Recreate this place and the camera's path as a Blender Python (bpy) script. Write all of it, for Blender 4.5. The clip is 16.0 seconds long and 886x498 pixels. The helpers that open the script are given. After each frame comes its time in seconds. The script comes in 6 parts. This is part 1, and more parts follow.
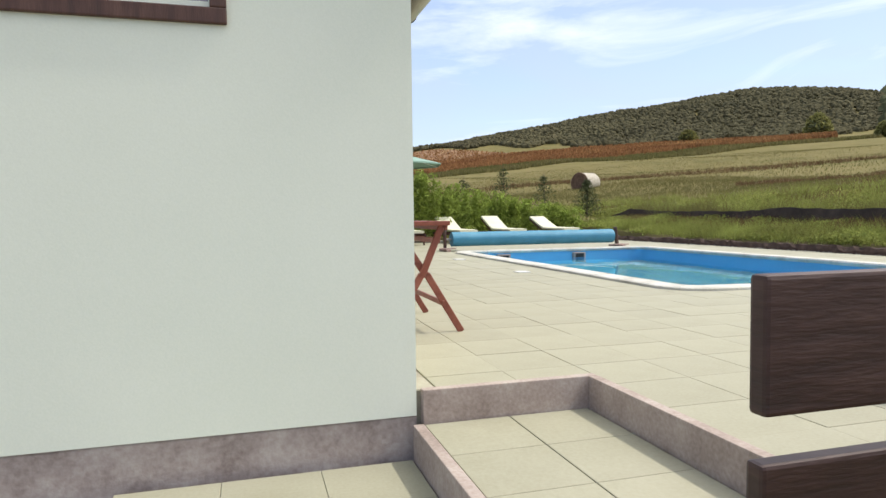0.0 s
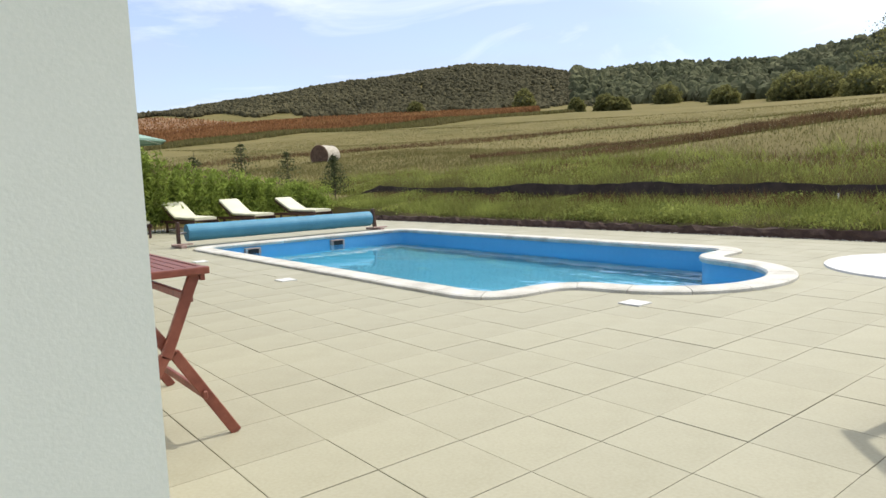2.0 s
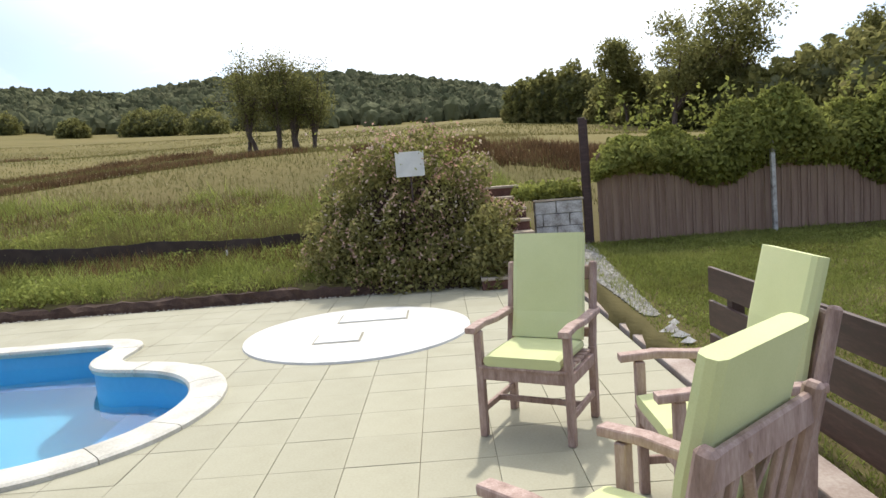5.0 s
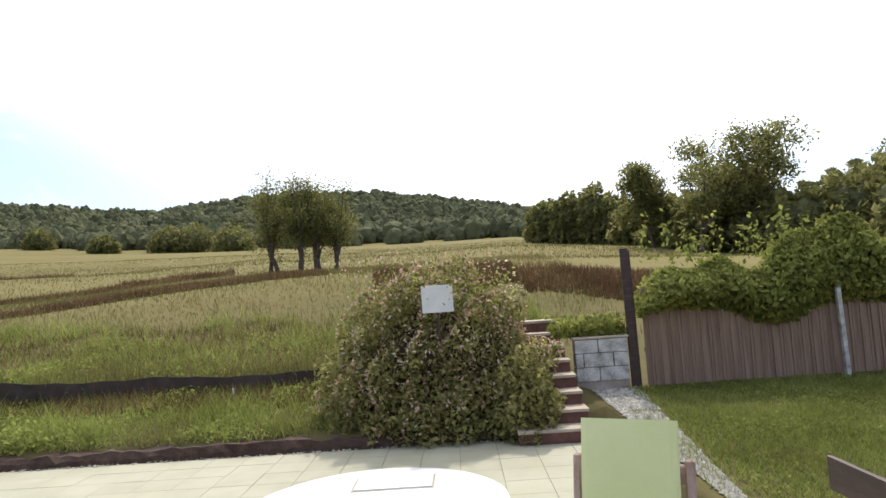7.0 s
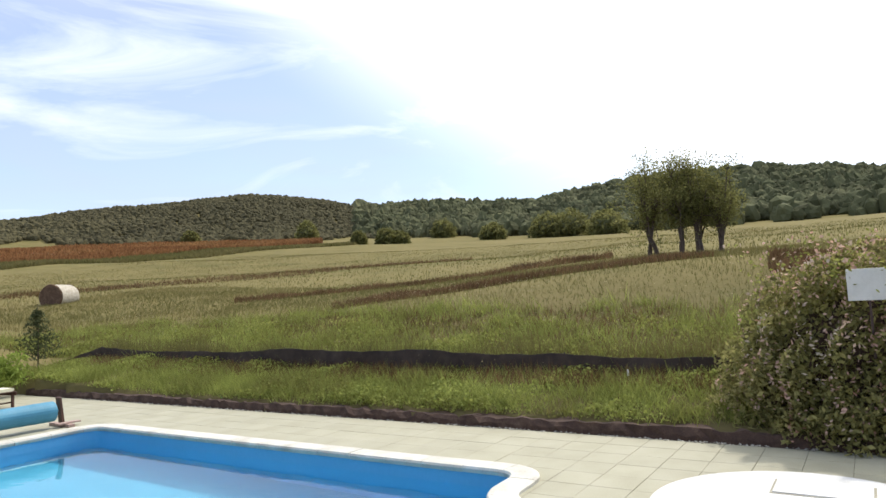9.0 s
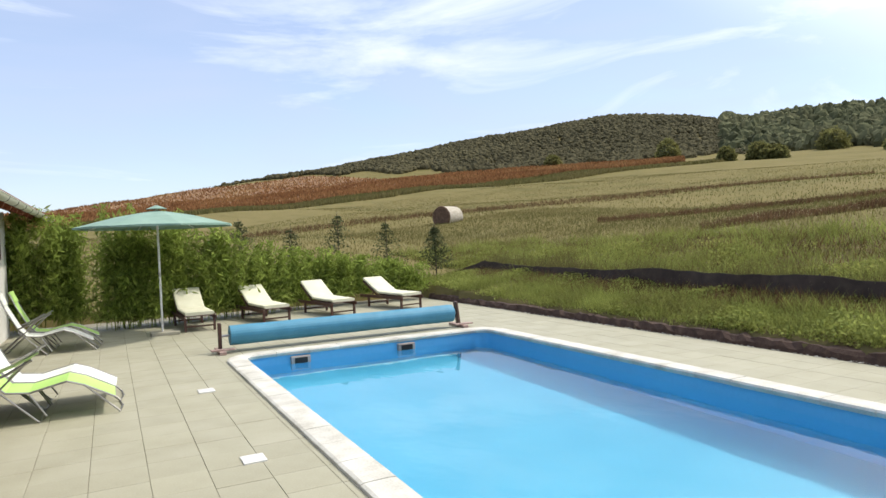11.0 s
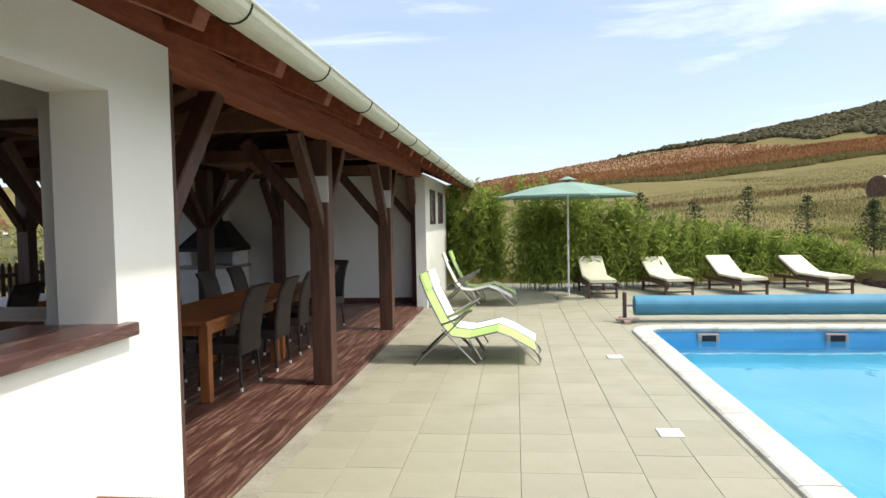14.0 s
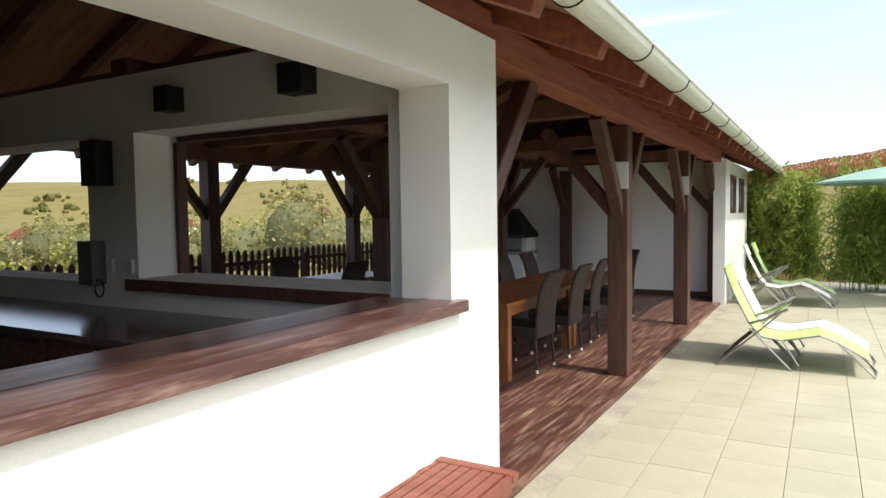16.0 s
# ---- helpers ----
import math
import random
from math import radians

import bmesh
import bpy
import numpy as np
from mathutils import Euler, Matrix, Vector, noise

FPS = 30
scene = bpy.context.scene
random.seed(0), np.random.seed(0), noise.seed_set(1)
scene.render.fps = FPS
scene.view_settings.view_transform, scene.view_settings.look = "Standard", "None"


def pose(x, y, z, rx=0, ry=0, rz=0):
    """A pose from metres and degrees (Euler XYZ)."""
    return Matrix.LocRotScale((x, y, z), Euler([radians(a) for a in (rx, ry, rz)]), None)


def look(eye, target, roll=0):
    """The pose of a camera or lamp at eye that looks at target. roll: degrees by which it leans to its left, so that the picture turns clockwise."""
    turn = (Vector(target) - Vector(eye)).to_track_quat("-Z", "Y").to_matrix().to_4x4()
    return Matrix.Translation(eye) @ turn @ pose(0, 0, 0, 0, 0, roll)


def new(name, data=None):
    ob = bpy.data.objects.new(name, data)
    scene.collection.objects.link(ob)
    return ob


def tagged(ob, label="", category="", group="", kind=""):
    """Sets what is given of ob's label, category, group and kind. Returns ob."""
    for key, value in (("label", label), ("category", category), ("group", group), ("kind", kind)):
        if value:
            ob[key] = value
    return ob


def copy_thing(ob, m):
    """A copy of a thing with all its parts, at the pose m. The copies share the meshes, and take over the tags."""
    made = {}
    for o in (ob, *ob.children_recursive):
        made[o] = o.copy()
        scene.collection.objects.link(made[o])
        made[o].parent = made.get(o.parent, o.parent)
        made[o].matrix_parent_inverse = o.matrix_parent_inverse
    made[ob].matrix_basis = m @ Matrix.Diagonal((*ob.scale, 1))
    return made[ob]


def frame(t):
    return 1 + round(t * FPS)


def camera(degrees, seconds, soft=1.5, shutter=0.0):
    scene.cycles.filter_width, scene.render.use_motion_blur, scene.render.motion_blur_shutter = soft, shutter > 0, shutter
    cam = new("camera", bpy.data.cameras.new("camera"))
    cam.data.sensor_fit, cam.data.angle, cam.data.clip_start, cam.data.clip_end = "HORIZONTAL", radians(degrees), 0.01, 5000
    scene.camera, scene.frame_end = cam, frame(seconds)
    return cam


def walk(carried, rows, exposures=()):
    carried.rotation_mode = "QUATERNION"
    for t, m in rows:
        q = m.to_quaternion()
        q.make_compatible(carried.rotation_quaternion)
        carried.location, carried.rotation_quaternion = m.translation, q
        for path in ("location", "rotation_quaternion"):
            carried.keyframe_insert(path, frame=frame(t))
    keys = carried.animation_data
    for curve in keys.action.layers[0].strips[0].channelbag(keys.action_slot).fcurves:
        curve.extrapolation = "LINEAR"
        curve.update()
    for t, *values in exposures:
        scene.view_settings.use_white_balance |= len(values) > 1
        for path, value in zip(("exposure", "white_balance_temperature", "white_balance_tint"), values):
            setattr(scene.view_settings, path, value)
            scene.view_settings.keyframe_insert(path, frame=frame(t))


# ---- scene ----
import collections

cam = camera(67.6, 16.0)
PATH = [
    (0, (-0.803, -3.089, 0.787), (-0.244, -1.172, 0.686), -0.7),
    (0.5, (-0.688, -2.741, 0.873), (-0.057, -0.849, 0.724), -0.8),
    (1, (-0.625, -2.34, 0.93), (0.244, -0.545, 0.778), -0.4),
    (1.5, (-0.553, -1.993, 0.966), (0.522, -0.319, 0.76), -1.4),
    (2, (-0.464, -1.62, 1.067), (0.777, -0.066, 0.857), -2.2),
    (2.5, (-0.368, -1.34, 1.149), (1.097, 0.004, 0.931), -2.4),
    (3, (-0.119, -1.094, 1.216), (1.566, -0.042, 0.98), -3.0),
    (3.5, (0.142, -0.907, 1.311), (1.955, -0.103, 1.052), -3.9),
    (4, (0.429, -0.707, 1.391), (2.349, -0.213, 1.128), -4.4),
    (4.5, (0.719, -0.651, 1.46), (2.69, -0.471, 1.167), -4.9),
    (4.7, (0.872, -0.635, 1.459), (2.85, -0.559, 1.169), -4.7),
    (7, (1.951, -0.513, 1.708), (3.946, -0.472, 1.842), -3.9),
    (7.5, (1.963, -0.474, 1.698), (3.94, -0.22, 1.86), -3.3),
    (8, (1.944, -0.399, 1.7), (3.862, 0.142, 1.869), -3.2),
    (8.5, (1.899, -0.324, 1.708), (3.717, 0.493, 1.871), -3.1),
    (9, (1.858, -0.268, 1.734), (3.537, 0.808, 1.882), -3.0),
    (9.5, (1.794, -0.206, 1.739), (3.311, 1.092, 1.846), -2.7),
    (9.7, (1.81, -0.176, 1.723), (3.243, 1.216, 1.806), -2.6),
    (11.8, (1.805, -0.028, 1.686), (2.407, 1.878, 1.622), -2.2),
    (12, (1.773, -0.016, 1.683), (2.298, 1.913, 1.619), -2.1),
    (12.5, (1.736, 0.033, 1.677), (2.052, 2.007, 1.611), -1.9),
    (13, (1.699, 0.037, 1.683), (1.851, 2.03, 1.617), -1.6),
    (13.5, (1.641, 0.055, 1.681), (1.603, 2.054, 1.609), -1.2),
    (14, (1.584, 0.069, 1.678), (1.367, 2.055, 1.591), -1.1),
    (14.5, (1.523, 0.067, 1.68), (1.087, 2.017, 1.581), -0.8),
    (15, (1.465, 0.078, 1.681), (0.858, 1.981, 1.577), -0.5),
    (15.5, (1.441, 0.052, 1.676), (0.633, 1.879, 1.568), -0.3),
    (16, (1.378, 0.055, 1.661), (0.383, 1.787, 1.555), -0.8),
]
walk(cam, [(t, look(eye, to, roll)) for t, eye, to, roll in PATH],
     exposures=[(0, 0.5), (1.5, 0.45), (3, 0.38), (4.5, 0.45), (7, 0.62), (8.5, 0.55), (9.5, 0.45), (12, 0.45), (14, 0.62), (15, 0.8), (16, 1.0)])

world = bpy.data.worlds.new("world")
scene.world = world
world.use_nodes = True
wn, wl = world.node_tree.nodes, world.node_tree.links
SUN_EL, SUN_AZ = 55, 97  # degrees; azimuth clockwise from +y
sky = wn.new("ShaderNodeTexSky")
sky.sky_type, sky.sun_disc = "NISHITA", False
sky.sun_elevation, sky.sun_rotation = radians(SUN_EL), radians(SUN_AZ)
sky.dust_density, sky.air_density = 0.7, 1.0
# thin high cloud: wispy noise stretched along the horizon
tc, mp = wn.new("ShaderNodeTexCoord"), wn.new("ShaderNodeMapping")
mp.inputs["Scale"].default_value = (1.6, 2.2, 7.0)
mp.inputs["Rotation"].default_value = (0.25, 0.1, 0.6)
cn, cr, cm = wn.new("ShaderNodeTexNoise"), wn.new("ShaderNodeValToRGB"), wn.new("ShaderNodeMixRGB")
cn.inputs["Scale"].default_value, cn.inputs["Detail"].default_value, cn.inputs["Distortion"].default_value = 1.3, 6, 0.5
cr.color_ramp.elements[0].position, cr.color_ramp.elements[1].position = 0.42, 0.78
cr.color_ramp.elements[0].color, cr.color_ramp.elements[1].color = (0.45, 0.45, 0.45, 1), (0.8, 0.8, 0.8, 1)
cm.inputs[2].default_value = (3.3, 3.75, 5.1, 1)
wl.new(tc.outputs["Generated"], mp.inputs[0])
wl.new(mp.outputs[0], cn.inputs[0])
wl.new(cn.outputs[0], cr.inputs[0])
wl.new(cr.outputs[0], cm.inputs[0])
wl.new(sky.outputs[0], cm.inputs[1])
# whiter wisps combed out in one direction
wm, wv, wr, wx = wn.new("ShaderNodeMapping"), wn.new("ShaderNodeTexNoise"), wn.new("ShaderNodeMapRange"), wn.new("ShaderNodeMixRGB")
wm.inputs["Scale"].default_value = (1.2, 3.2, 9.0)
wm.inputs["Rotation"].default_value = (0.5, -0.35, 1.1)
wv.inputs["Scale"].default_value, wv.inputs["Detail"].default_value, wv.inputs["Roughness"].default_value, wv.inputs["Distortion"].default_value = 1.1, 8, 0.6, 0.8
wr.inputs["From Min"].default_value, wr.inputs["From Max"].default_value, wr.inputs["To Max"].default_value = 0.5, 0.75, 0.85
wx.inputs[2].default_value = (6.0, 6.3, 7.0, 1)
wl.new(tc.outputs["Generated"], wm.inputs[0])
wl.new(wm.outputs[0], wv.inputs[0])
wl.new(wv.outputs[0], wr.inputs[0])
wl.new(wr.outputs[0], wx.inputs[0])
wl.new(cm.outputs[0], wx.inputs[1])
# the veil of thin cloud glows broadly round the sun
_e, _a = radians(SUN_EL), radians(SUN_AZ)
dt, gl, gm = wn.new("ShaderNodeVectorMath"), wn.new("ShaderNodeMapRange"), wn.new("ShaderNodeMixRGB")
dt.operation = "DOT_PRODUCT"
dt.inputs[1].default_value = (math.cos(_e) * math.sin(_a), math.cos(_e) * math.cos(_a), math.sin(_e))
gl.interpolation_type = "SMOOTHSTEP"
gl.inputs["From Min"].default_value, gl.inputs["From Max"].default_value = 0.58, 0.82
gl.inputs["To Min"].default_value, gl.inputs["To Max"].default_value = 0.0, 0.95
gm.inputs[2].default_value = (10.4, 10.2, 9.7, 1)
wl.new(tc.outputs["Generated"], dt.inputs[0])
wl.new(dt.outputs["Value"], gl.inputs[0])
wl.new(gl.outputs[0], gm.inputs[0])
wl.new(wx.outputs[0], gm.inputs[1])
wl.new(gm.outputs[0], wn["Background"].inputs[0])
wn["Background"].inputs[1].default_value = 0.148

sun = new("sun", bpy.data.lights.new("sun", "SUN"))
sun.data.energy, sun.data.angle, sun.data.color = 2.2, radians(2.0), (1.0, 0.93, 0.82)
sun.matrix_world = look((40 * math.cos(_e) * math.sin(_a), 40 * math.cos(_e) * math.cos(_a), 40 * math.sin(_e)), (0, 0, 0))


# ---- materials ----
def material(name, base, dark=None, light=None, rough=0.7, scale=6.0, fine=60.0, bump=0.15, metal=0.0, stretch=(1, 1, 1), island=0.0, objrand=0.0, trans=0.0, spec=0.5, contrast=(0.3, 0.7)):
    """Colour from two scales of noise, relief from the finer one; optional variation from piece to piece."""
    m = bpy.data.materials.new(name)
    m.use_nodes = True
    n, l = m.node_tree.nodes, m.node_tree.links
    b = n["Principled BSDF"]
    dark = dark or tuple(c * 0.75 for c in base)
    light = light or tuple(min(1, c * 1.15) for c in base)
    co, mpg = n.new("ShaderNodeTexCoord"), n.new("ShaderNodeMapping")
    mpg.inputs["Scale"].default_value = stretch
    l.new(co.outputs["Object"], mpg.inputs[0])
    n1, n2, r = n.new("ShaderNodeTexNoise"), n.new("ShaderNodeTexNoise"), n.new("ShaderNodeValToRGB")
    n1.inputs["Scale"].default_value, n1.inputs["Detail"].default_value = scale, 5
    n2.inputs["Scale"].default_value, n2.inputs["Detail"].default_value = fine, 4
    l.new(mpg.outputs[0], n1.inputs[0])
    l.new(mpg.outputs[0], n2.inputs[0])
    mx = n.new("ShaderNodeMath")
    mx.operation = "MULTIPLY_ADD"
    mx.inputs[1].default_value = 0.35
    l.new(n2.outputs[0], mx.inputs[0])
    sc = n.new("ShaderNodeMath")
    sc.operation = "MULTIPLY"
    sc.inputs[1].default_value = 0.65
    l.new(n1.outputs[0], sc.inputs[0])
    l.new(sc.outputs[0], mx.inputs[2])
    e = r.color_ramp.elements
    e[0].position, e[1].position = contrast
    e[0].color, e[1].color = (*dark, 1), (*light, 1)
    mid = e.new((contrast[0] + contrast[1]) / 2)
    mid.color = (*base, 1)
    l.new(mx.outputs[0], r.inputs[0])
    out = r.outputs[0]
    for amount, node, socket in ((island, "ShaderNodeNewGeometry", "Random Per Island"), (objrand, "ShaderNodeObjectInfo", "Random")):
        if amount:
            g, mr, hs = n.new(node), n.new("ShaderNodeMapRange"), n.new("ShaderNodeHueSaturation")
            mr.inputs["To Min"].default_value, mr.inputs["To Max"].default_value = 1 - amount, 1 + amount
            l.new(g.outputs[socket], mr.inputs[0])
            l.new(mr.outputs[0], hs.inputs["Value"])
            l.new(out, hs.inputs["Color"])
            out = hs.outputs[0]
    l.new(out, b.inputs["Base Color"])
    b.inputs["Roughness"].default_value, b.inputs["Metallic"].default_value = rough, metal
    b.inputs["Transmission Weight"].default_value = trans
    b.inputs["Specular IOR Level"].default_value = spec
    if bump:
        bp = n.new("ShaderNodeBump")
        bp.inputs["Strength"].default_value, bp.inputs["Distance"].default_value = bump, 0.01
        l.new(mx.outputs[0], bp.inputs["Height"])
        l.new(bp.outputs[0], b.inputs["Normal"])
    return m


M_RENDER = material("white_render", (0.78, 0.78, 0.74), (0.7, 0.7, 0.66), (0.82, 0.82, 0.79), rough=0.85, scale=1.2, fine=90, bump=0.12)
M_RENDER_S = material("greenish_white_render", (0.74, 0.77, 0.67), (0.69, 0.73, 0.63), (0.78, 0.81, 0.71), rough=0.85, scale=0.9, fine=120, bump=0.1)
M_PLINTH = material("weathered_concrete", (0.36, 0.30, 0.275), (0.2, 0.155, 0.14), (0.48, 0.43, 0.4), rough=0.9, scale=5, fine=45, bump=0.6)
M_KERB = material("concrete_kerb", (0.38, 0.31, 0.275), (0.24, 0.185, 0.16), (0.5, 0.44, 0.4), rough=0.9, scale=4, fine=60, bump=0.4)
M_SLAB = material("cream_paving", (0.345, 0.332, 0.245), (0.285, 0.272, 0.19), (0.39, 0.375, 0.29), rough=0.72, scale=2.2, fine=70, bump=0.15, objrand=0.035, contrast=(0.25, 0.75))
M_SLAB_J = material("cream_paving_joined", (0.345, 0.332, 0.245), (0.285, 0.272, 0.19), (0.39, 0.375, 0.29), rough=0.72, scale=2.2, fine=70, bump=0.15, island=0.035, contrast=(0.25, 0.75))
M_BED = material("joint_bed", (0.24, 0.22, 0.165), rough=0.95, scale=8)
M_STRIP = material("concrete_strip", (0.34, 0.32, 0.25), (0.22, 0.2, 0.155), (0.42, 0.4, 0.32), rough=0.9, scale=3, fine=40, bump=0.4)
M_COPING = material("white_coping_stone", (0.55, 0.535, 0.48), (0.38, 0.36, 0.31), (0.66, 0.65, 0.61), rough=0.75, scale=3.5, fine=60, bump=0.3, objrand=0.05)
M_LINER = material("blue_pool_liner", (0.13, 0.42, 0.70), (0.11, 0.38, 0.66), (0.15, 0.46, 0.74), rough=0.35, scale=1, fine=20, bump=0.0)
M_LINER_F = material("pale_blue_pool_floor", (0.09, 0.355, 0.51), (0.07, 0.32, 0.47), (0.11, 0.39, 0.55), rough=0.4, scale=1, fine=20, bump=0.0)
M_DECK = material("brown_deck_stain", (0.115, 0.05, 0.036), (0.06, 0.026, 0.019), (0.30, 0.19, 0.14), rough=0.42, scale=3, fine=16, bump=0.35, stretch=(9, 0.7, 9), objrand=0.18, contrast=(0.38, 0.64))
M_POST = material("dark_brown_timber", (0.075, 0.032, 0.022), (0.04, 0.019, 0.013), (0.12, 0.058, 0.04), rough=0.55, scale=3, fine=25, bump=0.3, stretch=(8, 8, 0.8))
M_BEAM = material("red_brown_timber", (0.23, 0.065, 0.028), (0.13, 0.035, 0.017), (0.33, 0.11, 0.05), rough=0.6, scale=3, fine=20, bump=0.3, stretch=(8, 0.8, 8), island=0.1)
# the same timber, with the shade under the roof put into its colour
M_SHADEBEAM = material("shaded_roof_timber", (0.15, 0.07, 0.038), (0.09, 0.04, 0.024), (0.22, 0.11, 0.06), rough=0.7, scale=3, fine=20, bump=0.3)
M_BOARD = material("roof_boards", (0.25, 0.125, 0.065), (0.16, 0.075, 0.04), (0.34, 0.18, 0.10), rough=0.7, scale=2, fine=14, bump=0.3, stretch=(1, 6, 1))
M_TILE = material("brown_roof_tile", (0.19, 0.065, 0.04), (0.11, 0.04, 0.03), (0.27, 0.1, 0.06), rough=0.8, scale=6, bump=0.3, island=0.15)
M_GUTTER = material("cream_gutter", (0.55, 0.56, 0.46), (0.42, 0.42, 0.33), (0.6, 0.61, 0.52), rough=0.4, scale=2, fine=30, bump=0.05, stretch=(6, 0.4, 6))
M_METAL = material("grey_metal", (0.35, 0.34, 0.33), rough=0.35, metal=0.9, bump=0.05)
M_BLACK = material("black_iron", (0.03, 0.03, 0.03), rough=0.5, metal=0.5, bump=0.05)
M_COUNTER = material("stained_counter_board", (0.095, 0.042, 0.034), (0.05, 0.022, 0.018), (0.27, 0.17, 0.14), rough=0.28, scale=4, fine=22, bump=0.25, stretch=(7, 0.7, 7), contrast=(0.3, 0.72))
M_TEAK = material("weathered_teak", (0.35, 0.245, 0.215), (0.22, 0.145, 0.12), (0.48, 0.37, 0.33), rough=0.75, scale=5, fine=30, bump=0.35, stretch=(5, 5, 1.2), island=0.12)
M_REDTEAK = material("red_stained_teak", (0.21, 0.06, 0.038), (0.13, 0.036, 0.024), (0.28, 0.1, 0.065), rough=0.45, scale=5, fine=30, bump=0.2, stretch=(1, 6, 1), island=0.08)
M_CUSHION = material("lime_cushion_cloth", (0.60, 0.64, 0.34), (0.55, 0.59, 0.3), (0.66, 0.69, 0.39), rough=0.9, scale=3, fine=200, bump=0.2)
M_CREAM = material("cream_cushion_cloth", (0.64, 0.63, 0.48), (0.58, 0.56, 0.42), (0.7, 0.69, 0.55), rough=0.9, scale=3, fine=150, bump=0.2)
M_LIME = material("lime_mesh_fabric", (0.40, 0.62, 0.17), (0.36, 0.57, 0.15), (0.45, 0.66, 0.2), rough=0.8, scale=3, fine=220, bump=0.15)
M_WHITEMESH = material("white_mesh_fabric", (0.72, 0.74, 0.68), rough=0.8, scale=3, fine=220, bump=0.15)
M_WICKER = material("dark_wicker", (0.032, 0.022, 0.018), (0.016, 0.011, 0.009), (0.065, 0.047, 0.04), rough=0.6, scale=30, fine=160, bump=0.8, stretch=(1, 1, 2.2))
M_TABLE = material("orange_brown_wood", (0.27, 0.10, 0.035), (0.18, 0.06, 0.022), (0.36, 0.15, 0.06), rough=0.4, scale=4, fine=25, bump=0.2, stretch=(6, 1, 1))
M_STEEL = material("worn_worktop", (0.13, 0.10, 0.10), (0.08, 0.06, 0.06), (0.2, 0.16, 0.16), rough=0.16, metal=0.35, scale=2, fine=25, bump=0.05)
M_COVER = material("light_blue_pool_cover", (0.055, 0.235, 0.36), (0.04, 0.2, 0.31), (0.075, 0.28, 0.42), rough=0.6, scale=3, fine=150, bump=0.5)
M_UMB = material("pale_green_canvas", (0.22, 0.34, 0.28), (0.19, 0.30, 0.25), (0.26, 0.38, 0.32), rough=0.85, scale=3, fine=120, bump=0.1)
M_WHITEPOLE = material("white_painted_metal", (0.7, 0.7, 0.68), rough=0.4, bump=0.03)
M_PLANK = material("dark_stained_plank", (0.045, 0.02, 0.017), (0.025, 0.012, 0.011), (0.085, 0.045, 0.038), rough=0.5, scale=4, fine=22, bump=0.35, stretch=(1, 1, 7), objrand=0.12)
M_LID = material("painted_concrete_lid", (0.58, 0.58, 0.56), (0.44, 0.43, 0.41), (0.68, 0.68, 0.67), rough=0.8, scale=4, fine=50, bump=0.25, contrast=(0.22, 0.6))
# soil of the bank edge; also the shade colour inside bush and vine
M_SOIL_SHADE = material("dark_soil_and_inner_shade", (0.06, 0.034, 0.024), (0.035, 0.02, 0.016), (0.11, 0.07, 0.05), rough=0.95, scale=8, fine=60, bump=1.0)
M_BRICKW = material("old_white_blockwork", (0.42, 0.40, 0.37), (0.2, 0.17, 0.15), (0.6, 0.59, 0.56), rough=0.9, scale=7, fine=50, bump=0.5, island=0.15, contrast=(0.35, 0.62))
M_STONE = material("grey_gravel", (0.34, 0.32, 0.27), (0.2, 0.18, 0.15), (0.5, 0.48, 0.43), rough=0.9, scale=12, fine=60, bump=0.4, island=0.35)
M_STEP = material("step_tread_concrete", (0.42, 0.35, 0.27), (0.3, 0.24, 0.19), (0.5, 0.43, 0.35), rough=0.9, scale=6, bump=0.3)
M_RISER = material("step_riser_brick", (0.13, 0.06, 0.045), (0.08, 0.035, 0.028), (0.2, 0.1, 0.08), rough=0.9, scale=8, bump=0.4)
M_BARK = material("bark", (0.09, 0.065, 0.05), (0.05, 0.035, 0.028), (0.14, 0.11, 0.09), rough=0.9, scale=8, fine=40, bump=0.8, stretch=(3, 3, 0.8))
M_SIGN = material("white_sign_board", (0.62, 0.62, 0.6), (0.55, 0.55, 0.53), (0.68, 0.68, 0.66), rough=0.5, bump=0.02)
M_HAY = material("hay", (0.34, 0.26, 0.15), (0.2, 0.14, 0.08), (0.46, 0.38, 0.24), rough=0.95, scale=6, fine=70, bump=1.0, stretch=(1, 5, 5))
M_HAYEND = material("hay_bale_end", (0.12, 0.07, 0.042), (0.07, 0.04, 0.025), (0.2, 0.13, 0.08), rough=0.95, scale=6, fine=50, bump=1.0)
M_NETWRAP = material("white_net_wrap", (0.42, 0.38, 0.31), (0.3, 0.26, 0.2), (0.55, 0.52, 0.46), rough=0.8, scale=8, bump=0.2)
M_MESHF = material("black_shade_mesh", (0.05, 0.034, 0.026), (0.03, 0.02, 0.015), (0.08, 0.055, 0.04), rough=0.9, scale=5, fine=120, bump=0.4)
M_BRONZE = material("brown_reed_screen", (0.27, 0.18, 0.13), (0.19, 0.115, 0.08), (0.34, 0.24, 0.17), rough=0.9, scale=3, fine=30, bump=0.6, stretch=(6, 6, 0.5))
M_GLASS = material("dark_window_glass", (0.25, 0.22, 0.24), rough=0.08, bump=0.0, spec=0.8)
M_BOXG = material("grey_plastic", (0.13, 0.12, 0.115), rough=0.5, bump=0.05)
M_REDFIELD = material("red_crop_ground", (0.235, 0.13, 0.06), (0.17, 0.085, 0.045), (0.29, 0.2, 0.09), rough=0.95, scale=0.12, fine=1.2, bump=0.5)
M_GRAVELBASE = material("gravel_ground", (0.3, 0.27, 0.22), (0.18, 0.16, 0.12), (0.42, 0.4, 0.34), rough=0.95, scale=18, fine=80, bump=1.0)


